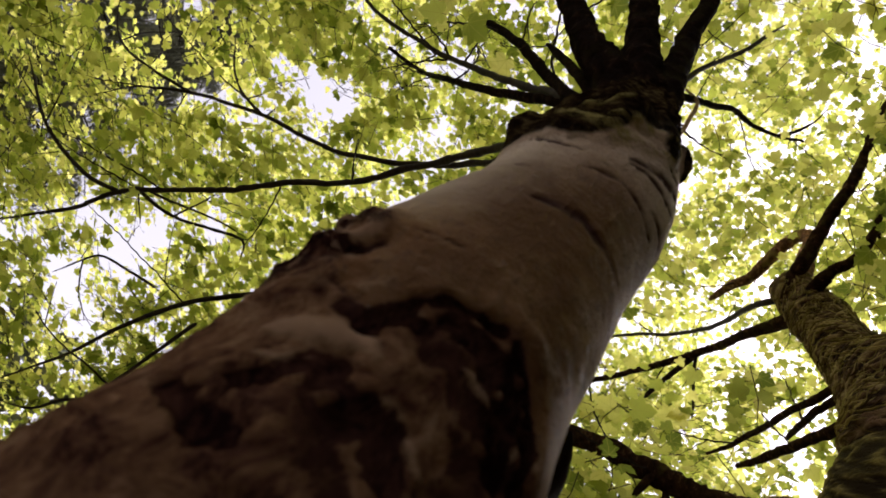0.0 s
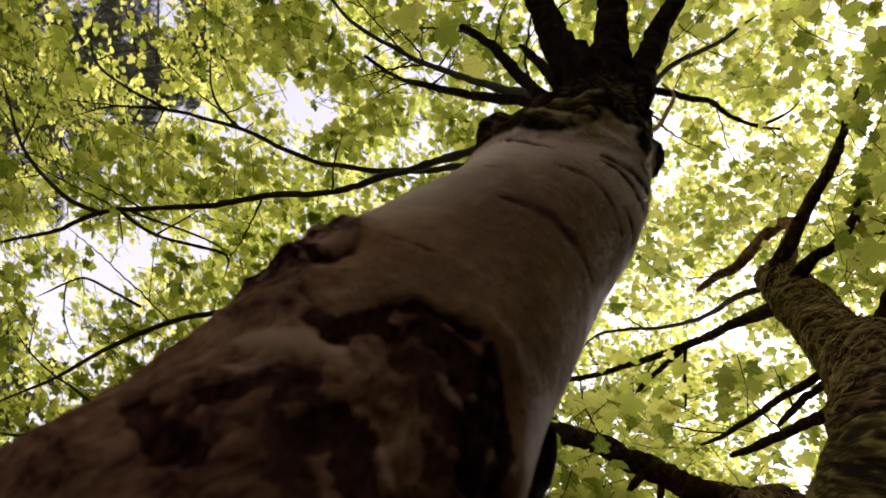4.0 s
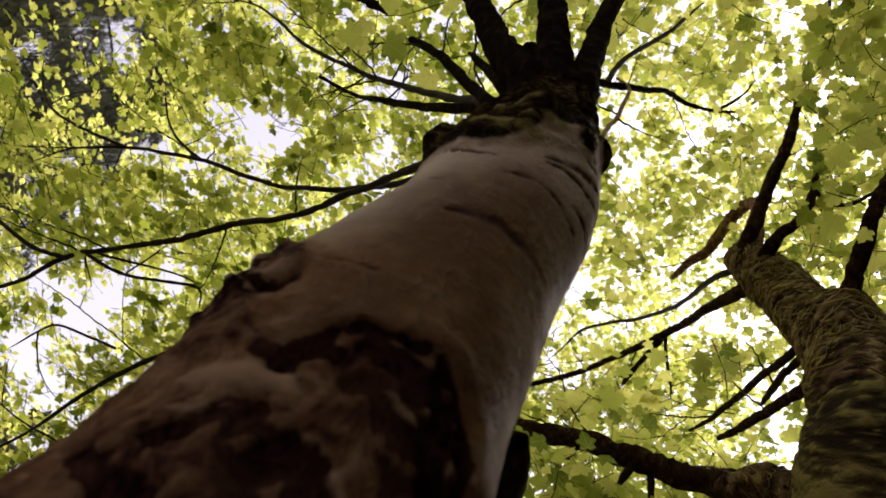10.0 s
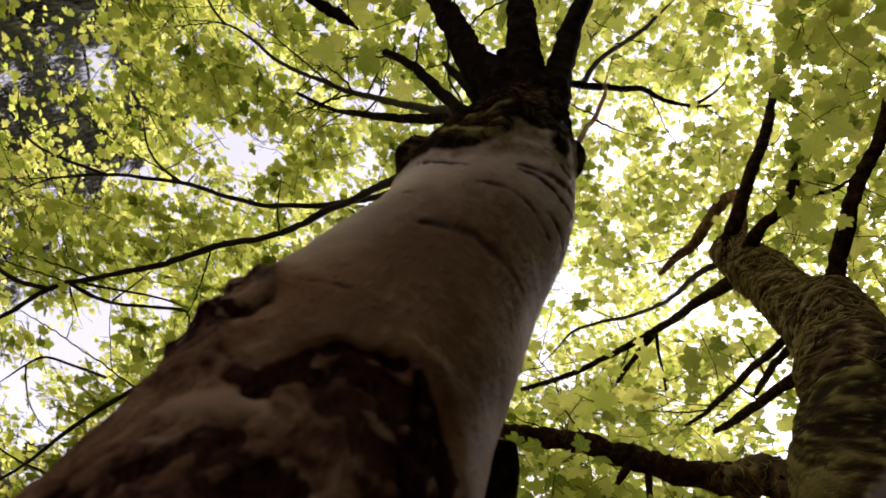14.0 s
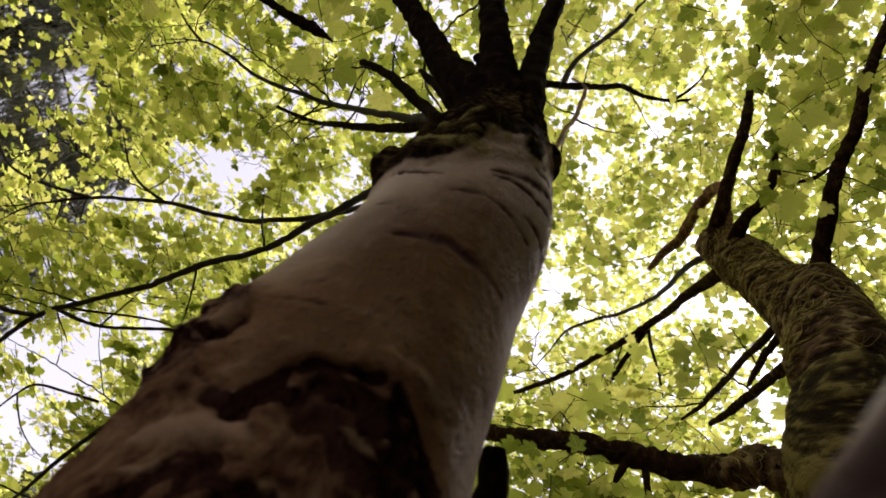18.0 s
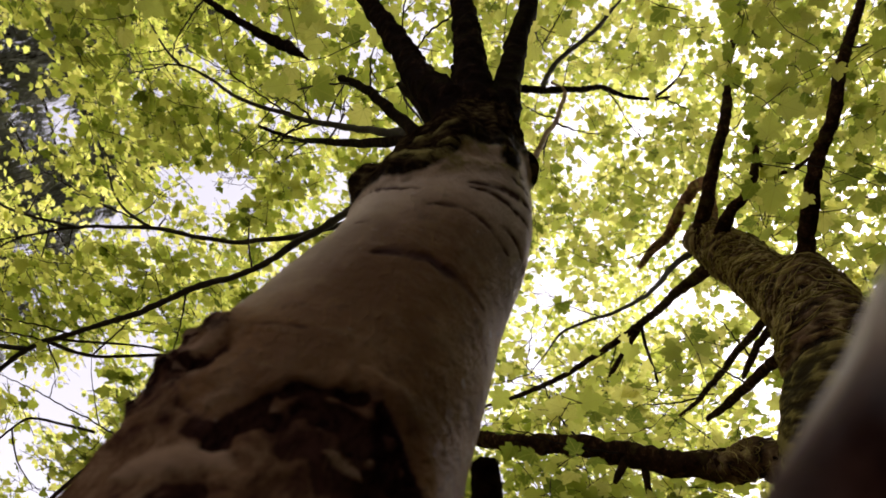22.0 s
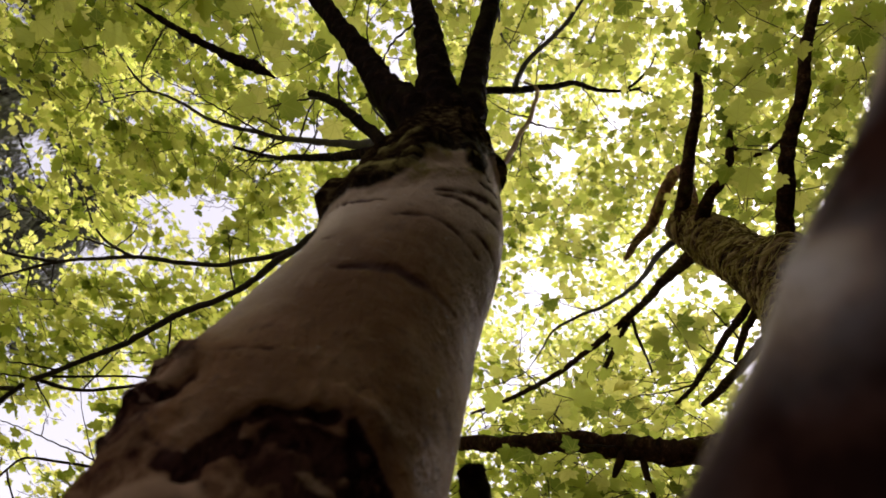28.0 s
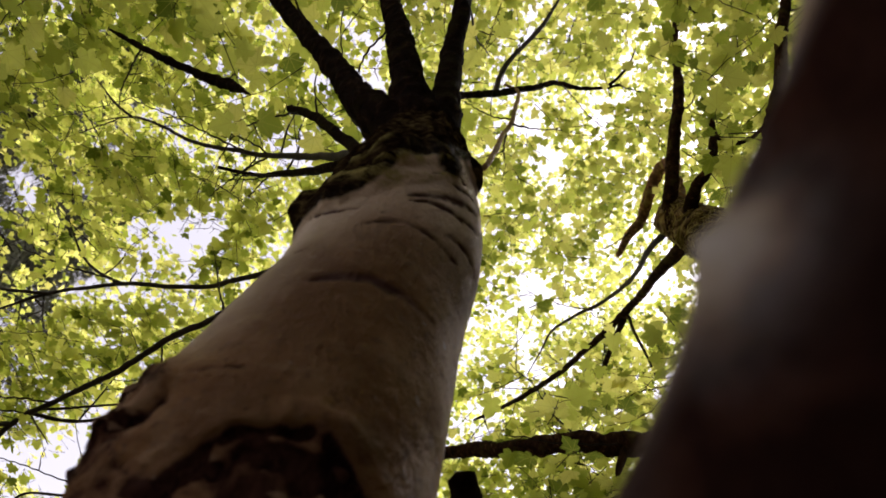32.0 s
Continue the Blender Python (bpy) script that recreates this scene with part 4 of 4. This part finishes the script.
def opening(p):
    """How open the leaf roof is along the slanting shaft that each place lies in: 1 is clear."""
    d = p - FOOT
    q = FOOT + d * (4.36 / np.maximum(d[:, 2], 0.3))[:, None]
    k = np.full(len(p), 99.0)
    for x, y, w in OPEN:
        k = np.minimum(k, np.hypot(x - q[:, 0], y - q[:, 1]) / w)
    k = k + 0.6 * noise_at(q, 4.0)
    return np.where(d[:, 2] < 0.3, 0.0, np.clip((1.45 - k) / 0.9, 0.0, OPEN_MOST))


# leaves hang on the far side of the bare limbs, not under them
OPEN_MOST = 0.72
_way = np.vstack([ln for ln, r in LIMB_LINES]) - FOOT
BARE_R = np.linalg.norm(_way, axis=1)
BARE_D = _way / BARE_R[:, None]
BARE_W = np.cos(np.concatenate([np.full(len(ln), r) for ln, r in LIMB_LINES]) / BARE_R * 0.9 + 0.022)


def under_limb(p):
    d = p - FOOT
    r = np.linalg.norm(d, axis=1)
    out = np.zeros(len(p), bool)
    near = np.flatnonzero(r < BARE_R.max() + 0.05)
    for i in range(0, len(near), 4000):
        k = near[i:i + 4000]
        out[k] = np.any(((d[k] / r[k][:, None]) @ BARE_D.T > BARE_W) & (r[k][:, None] < BARE_R + 0.05), axis=1)
    return out


rng = np.random.default_rng(7)
near_leaves = []
masses = {"maple": LeafMass(SHAPES + FAR_SHAPES), "mossy": LeafMass(SHAPES + FAR_SHAPES), "far": LeafMass(SHAPES + FAR_SHAPES)}


def sprays(p, which, size, count, tilt, single=False, front=False):
    """Leafy twig ends: pairs of leaves on thin stalks, one spray at each place."""
    s = len(p)
    az = rng.uniform(0, 2 * math.pi, s)
    way = np.column_stack([np.cos(az), np.sin(az), rng.normal(-0.05, 0.22, s)])
    num = np.maximum(2, count + rng.integers(-2, 3, s))
    ln = size * (1.2 + 0.35 * num)
    a, b = p - way * (ln / 2)[:, None], p + way * (ln / 2)[:, None]
    i = np.repeat(np.arange(s), num)
    k = np.arange(len(i)) - np.repeat(np.cumsum(num) - num, num)
    f = np.minimum(1, (k // 2 + rng.uniform(0, 0.5, len(i))) / np.maximum(1, num[i] // 2) + 0.1)
    base = a[i] + (b - a)[i] * f[:, None]
    out = az[i] + np.where(k % 2, 1, -1) * rng.uniform(0.3, 1.6, len(i)) + rng.normal(0, 0.3, len(i))
    turn = leaf_turns(out, tilt, rng.uniform(0.0, 0.35, len(i)))
    stalk = size * rng.uniform(0.3, 0.9, len(i))
    place = base + turn[:, :, 1] * (stalk * 0.9)[:, None] - np.array([0, 0, 0.15]) * stalk[:, None]
    sz = size * rng.uniform(0.55, 1.2, len(i))
    keep = np.ones(len(i), bool)
    if not front:
        keep &= rng.random(len(i)) > 1.3 * opening(place) - 0.2
        keep &= ~(under_limb(place + turn[:, :, 1] * size * 0.3) & (rng.random(len(i)) < 0.97))
    base, place, turn, sz, i = base[keep], place[keep], turn[keep], sz[keep], i[keep]
    # small leaves far up take the simpler outline
    kind = rng.integers(0, 3, len(i)) + (0 if size > 0.058 else 3)
    if which == "split":
        side = place[:, 0] < -0.25 * np.linalg.norm(place - FOOT, axis=1) + 0.1
        groups = (("maple", side), ("mossy", ~side))
    else:
        groups = ((which, np.ones(len(i), bool)),)
    stems = np.bincount(i, minlength=s) > 2
    for name, on in groups:
        m = masses[name]
        m.many_twigs(base[on], place[on], 0.0011, 0.0008)
        st = stems & np.isin(np.arange(s), i[on])
        m.many_twigs(a[st], b[st], 0.0020, 0.0012)
        got = np.flatnonzero(on)
        if single:
            room = max(0, 290 - len(near_leaves))
            near_leaves.extend((place[g], turn[g], sz[g], int(kind[g])) for g in got[:room])
            got = got[room:]
        if len(got):
            m.leaves(place[got], turn[got], sz[got], kind[got])


def fill(count, r_lo, r_hi, size, leaves, tilt, which, where, single=False, power=2.0):
    """Sprays scattered through a shell of the leaf roof; where() gives the chance by direction."""
    got, have = [], 0
    for _ in range(60):
        n = count * 8
        az, ce = rng.uniform(0, 2 * math.pi, n), rng.uniform(0.22, 1.0, n)
        se_ = np.sqrt(1 - ce * ce)
        d = np.column_stack([np.cos(az) * se_, np.sin(az) * se_, ce])
        d = d[rng.random(n) <= where(d)]
        r = (r_lo ** power + (r_hi ** power - r_lo ** power) * rng.random(len(d))) ** (1 / power)
        p = FOOT + d * r[:, None]
        p = p[p[:, 2] < 10][:count]
        p = p[(rng.random(len(p)) >= opening(p)) & (noise_at(p, 1.3) > -0.28)]
        got.append(p)
        have += len(p)
        if have >= count:
            break
    sprays(np.vstack(got)[:count], which, size, leaves, tilt, single)


AIM = np.array([-0.37, 0.39, 0.84])


def seen(d):
    """Thick roof in the middle of the wood, thinner behind."""
    return np.where(d @ AIM > 0.72, 1.0, 0.06)


def left_flank(d):
    """The crown is thickest over the side where its long boughs reach out."""
    return np.where((d @ AIM > 0.72) & (d[:, 0] < -0.52), 1.0, 0.0)


def sector(x, y, z, width):
    c = np.array([x, y, z], float)
    c /= np.linalg.norm(c)
    lim = math.cos(radians(width))
    return lambda d: np.where(d @ c > lim, 1.0, 0.0)


sprays(np.array(((-0.38, 1.55, 2.40), (-0.35, 1.52, 2.36))), "mossy", 0.062, 5, 0.25, True, True)
# low leaves near by: over the limbs and round the low mossy limb
fill(34, 2.3, 3.0, 0.080, 6, 0.26, "maple", sector(-0.50, -0.06, 0.95, 12.5), True)
fill(9, 2.3, 2.9, 0.075, 5, 0.30, "maple", sector(-0.28, 0.10, 1.0, 7), True)
fill(20, 2.1, 2.6, 0.066, 5, 0.32, "mossy", sector(-0.12, 0.62, 0.80, 9), True)
fill(90, 2.7, 3.5, 0.060, 6, 0.35, "mossy", sector(0.16, 0.25, 1.0, 12))
fill(40, 2.6, 3.3, 0.066, 6, 0.35, "mossy", sector(0.0, 0.62, 0.85, 12))
fill(22, 2.3, 3.0, 0.070, 6, 0.32, "mossy", sector(-0.19, 0.68, 0.71, 7))
fill(16, 2.4, 3.2, 0.066, 6, 0.32, "mossy", sector(-0.09, 0.63, 0.77, 7))
fill(14, 2.3, 2.9, 0.070, 5, 0.30, "mossy", sector(0.24, 0.40, 1.0, 9), True)
fill(400, 3.5, 7.0, 0.052, 8, 0.42, "far", sector(-0.19, 0.68, 0.71, 11))
# the body of both crowns, then the roof beyond
fill(2800, 3.2, 4.8, 0.050, 8, 0.42, "split", seen)
fill(800, 3.3, 4.8, 0.056, 8, 0.42, "maple", left_flank)
fill(3700, 4.8, 6.6, 0.049, 9, 0.45, "far", seen)
fill(800, 4.8, 6.6, 0.052, 9, 0.45, "far", left_flank)
fill(2700, 6.6, 9.5, 0.057, 9, 0.5, "far", seen)
fill(850, 6.6, 9.5, 0.058, 9, 0.5, "far", left_flank)
fill(110, 3.5, 5.5, 0.055, 8, 0.42, "mossy", sector(0.1, 0.22, 1.0, 16))
fill(200, 5.0, 8.0, 0.052, 9, 0.45, "far", sector(0.1, 0.22, 1.0, 16))
fill(400, 4.6, 8.0, 0.052, 9, 0.45, "far", sector(0.50, 0.36, 1.0, 13))
fill(380, 5.6, 9.0, 0.050, 10, 0.5, "far", sector(-0.12, 0.42, 1.0, 13))


def wander(start, way, length, r0, r1, mass, depth):
    """A crooked branchlet with its own side twigs."""
    p, d = np.array(start, float), np.array(way, float)
    n = max(4, int(length / 0.06))
    for i in range(n):
        d = d + rng.normal(0, 0.075, 3) + np.array([0, 0, 0.03])
        d /= np.linalg.norm(d)
        q = p + d * length / n
        s0, s1 = i / n, (i + 1) / n
        mass.twig(p, q, r0 + (r1 - r0) * s0, r0 + (r1 - r0) * s1)
        if depth > 0 and i > 0 and rng.random() < 0.28:
            side = np.cross(d, rng.normal(size=3))
            side /= np.linalg.norm(side) + 1e-9
            wander(q, d * 0.6 + side * 0.8, length * rng.uniform(0.3, 0.55), r1 * 1.3, r1 * 0.6, mass, depth - 1)
        p = q


def ramify():
    """Branchlets all along the limbs and branches."""
    for line, r in LIMB_LINES:
        if r > 0.1 or len(line) < 4:
            continue
        length = np.linalg.norm(np.diff(line, axis=0), axis=1).sum()
        for _ in range(int(length * 1.8)):
            k = int(rng.integers(len(line) // 3, len(line) - 1))
            tan = line[k + 1] - line[k]
            tan /= np.linalg.norm(tan)
            side = np.cross(tan, rng.normal(size=3))
            side /= np.linalg.norm(side) + 1e-9
            mass = masses["maple" if line[k][0] < -0.25 * line[k][2] + 0.25 else "mossy"]
            wander(line[k], tan * 0.7 + side * 0.75 + np.array([0, 0, 0.15]), rng.uniform(0.25, 0.8), 0.0048, 0.002, mass, 2)


ramify()
masses["maple"].build(maple, "translucent yellow-green maple leaves", GREEN)
masses["mossy"].build(mossy, "translucent yellow-green leaves")
roof = thing("woodland_canopy", "backlit yellow-green leaf roof of the surrounding maples", "canopy", kind="stuff")
masses["far"].build(roof, "")


def single_leaves():
    meshes = []
    for i, (v, f, uv) in enumerate(SHAPES):
        ob = mesh_object("leaf", v, f, LEAF, maple, uvs=uv)
        meshes.append(ob.data)
        bpy.data.objects.remove(ob)
    for place, turn, size, kind in near_leaves:
        ob = new("leaf", meshes[kind])
        ob.parent = maple if place[0] < -0.25 * (place[2] - 0.6) + 0.05 else mossy
        m = Matrix([list(r) for r in turn * size]).to_4x4()
        m.translation = Vector(place)
        ob.matrix_local = m


# ---- unseen leaves that block light, and the spruces ----
def light_gap(d):
    """A gap left in the unseen leaves so that sky light reaches the trunk's left."""
    az = np.degrees(np.arctan2(d[:, 1], d[:, 0]))
    off = np.abs((az + 140 + 180) % 360 - 180)
    return (d[:, 2] > 0.2) & (d[:, 2] < 0.85) & (rng.random(len(d)) < 0.92 * np.clip((80 - off) / 25, 0, 1))


def light_blocker():
    """Unseen leaves added all round to shut out the low sky and darken the trunks."""
    w = thing("light_blocker", "unseen dark leaves added all round to block sky light", "trees", kind="stuff")
    mass = LeafMass(FAR_SHAPES)

    def add(p, tilt, lo, hi):
        n = len(p)
        mass.leaves(p, leaf_turns(rng.uniform(0, 2 * math.pi, n), tilt, np.zeros(n)), rng.uniform(lo, hi, n), rng.integers(0, 3, n))

    n = 14000
    az, r, z = rng.uniform(0, 2 * math.pi, n), rng.uniform(8.5, 13, n), rng.uniform(0, 6.5, n)
    flat = np.column_stack([np.cos(az), np.sin(az), np.full(n, 0.4)])
    ok = (np.arctan2(z - 0.6, r) <= radians(27)) & ~light_gap(flat)
    add(np.column_stack([r * np.cos(az), r * np.sin(az), z])[ok], 0.8, 0.28, 0.5)
    n = 28000
    az, ce = rng.uniform(0, 2 * math.pi, n), rng.uniform(0.2, 1.0, n)
    se_ = np.sqrt(1 - ce * ce)
    d = np.column_stack([np.cos(az) * se_, np.sin(az) * se_, ce])
    d = d[(d @ AIM <= 0.66) & ~light_gap(d)][:16000]
    add(FOOT + d * rng.uniform(5.5, 9.5, len(d))[:, None], 0.5, 0.18, 0.31)
    # a thick bank of unseen leaves, added to keep light off the +x side
    n = 8000
    az, r, el = rng.uniform(-1.15, 0.85, n), rng.uniform(4.5, 8, n), rng.uniform(0.0, 0.85, n)
    add(np.column_stack([r * np.cos(az) * np.cos(el), r * np.sin(az) * np.cos(el), 0.1 + r * np.sin(el)]), 0.8, 0.22, 0.37)
    mass.build(w, "", BLOCKER)


light_blocker()


def spruce(x, y, h):
    """A tall dark spruce with drooping boughs hung with thin twigs."""
    t = thing("spruce_tree", "dark grey-green spruce with drooping twigs behind the maple leaves", "tree")
    line = spline([(x, y, -0.05), (x + 0.05, y, h * 0.5), (x, y + 0.04, h)], 0.3)
    v, f = tube(line, np.linspace(0.22, 0.03, len(line)), 12, 0.08, 6)
    mesh_object("trunk", v, f, DARK, t)
    for i in range(90):
        s = i / 90
        z = h * (0.22 + 0.76 * s)
        az = i * 2.4 + rng.uniform(-0.3, 0.3)
        ln = (1 - s) * 2.3 + 0.3
        out = np.array([math.cos(az), math.sin(az), 0])
        pts = [np.array([x, y, z]) + out * ln * k + np.array([0, 0, -0.55 * ln * k * k + 0.12 * ln * k ** 4]) for k in np.linspace(0, 1, 6)]
        bv, bf = tube(spline(pts, 0.12), np.linspace(0.022, 0.006, len(spline(pts, 0.12))), 6, 0.1, 8)
        bough = mesh_object("bough", bv, bf, DARK, t)
        n = int(320 + 600 * ln)
        k = rng.uniform(0.08, 1, n)
        p = np.array([x, y, z]) + out * (ln * k)[:, None] + np.column_stack([np.zeros(n), np.zeros(n), -0.55 * ln * k * k + 0.12 * ln * k ** 4])
        p = p + np.cross(out, (0, 0, 1)) * (rng.normal(0, 0.16, n) * (1.15 - k))[:, None]
        p[:, 2] -= np.abs(rng.normal(0, 0.14, n))
        tip = p + rng.normal(0, 0.035, (n, 3))
        tip[:, 2] -= rng.uniform(0.05, 0.22, n)
        w = np.cross(tip - p, rng.normal(size=(n, 3)))
        w *= (rng.uniform(0.003, 0.0075, n) / (np.linalg.norm(w, axis=1) + 1e-9))[:, None]
        w2 = np.cross(tip - p, w)
        w2 *= (np.linalg.norm(w, axis=1) / (np.linalg.norm(w2, axis=1) + 1e-9))[:, None]
        m = p * 0.4 + tip * 0.6
        nv = np.stack([p, m + w, m - w, tip, m + w2, m - w2], 1).reshape(-1, 3)
        nf = (np.array([(0, 1, 3), (0, 3, 2), (0, 4, 3), (0, 3, 5)])[None] + (np.arange(n) * 6)[:, None, None]).reshape(-1, 3)
        strip_mesh("foliage", nv, nf, NEEDLE, bough, nv[:, [0, 2]])
    return t


spruce(-7.4, 0.1, 13.0)
spruce(-8.4, 1.9, 11.0)

# single large leaves come last
single_leaves()
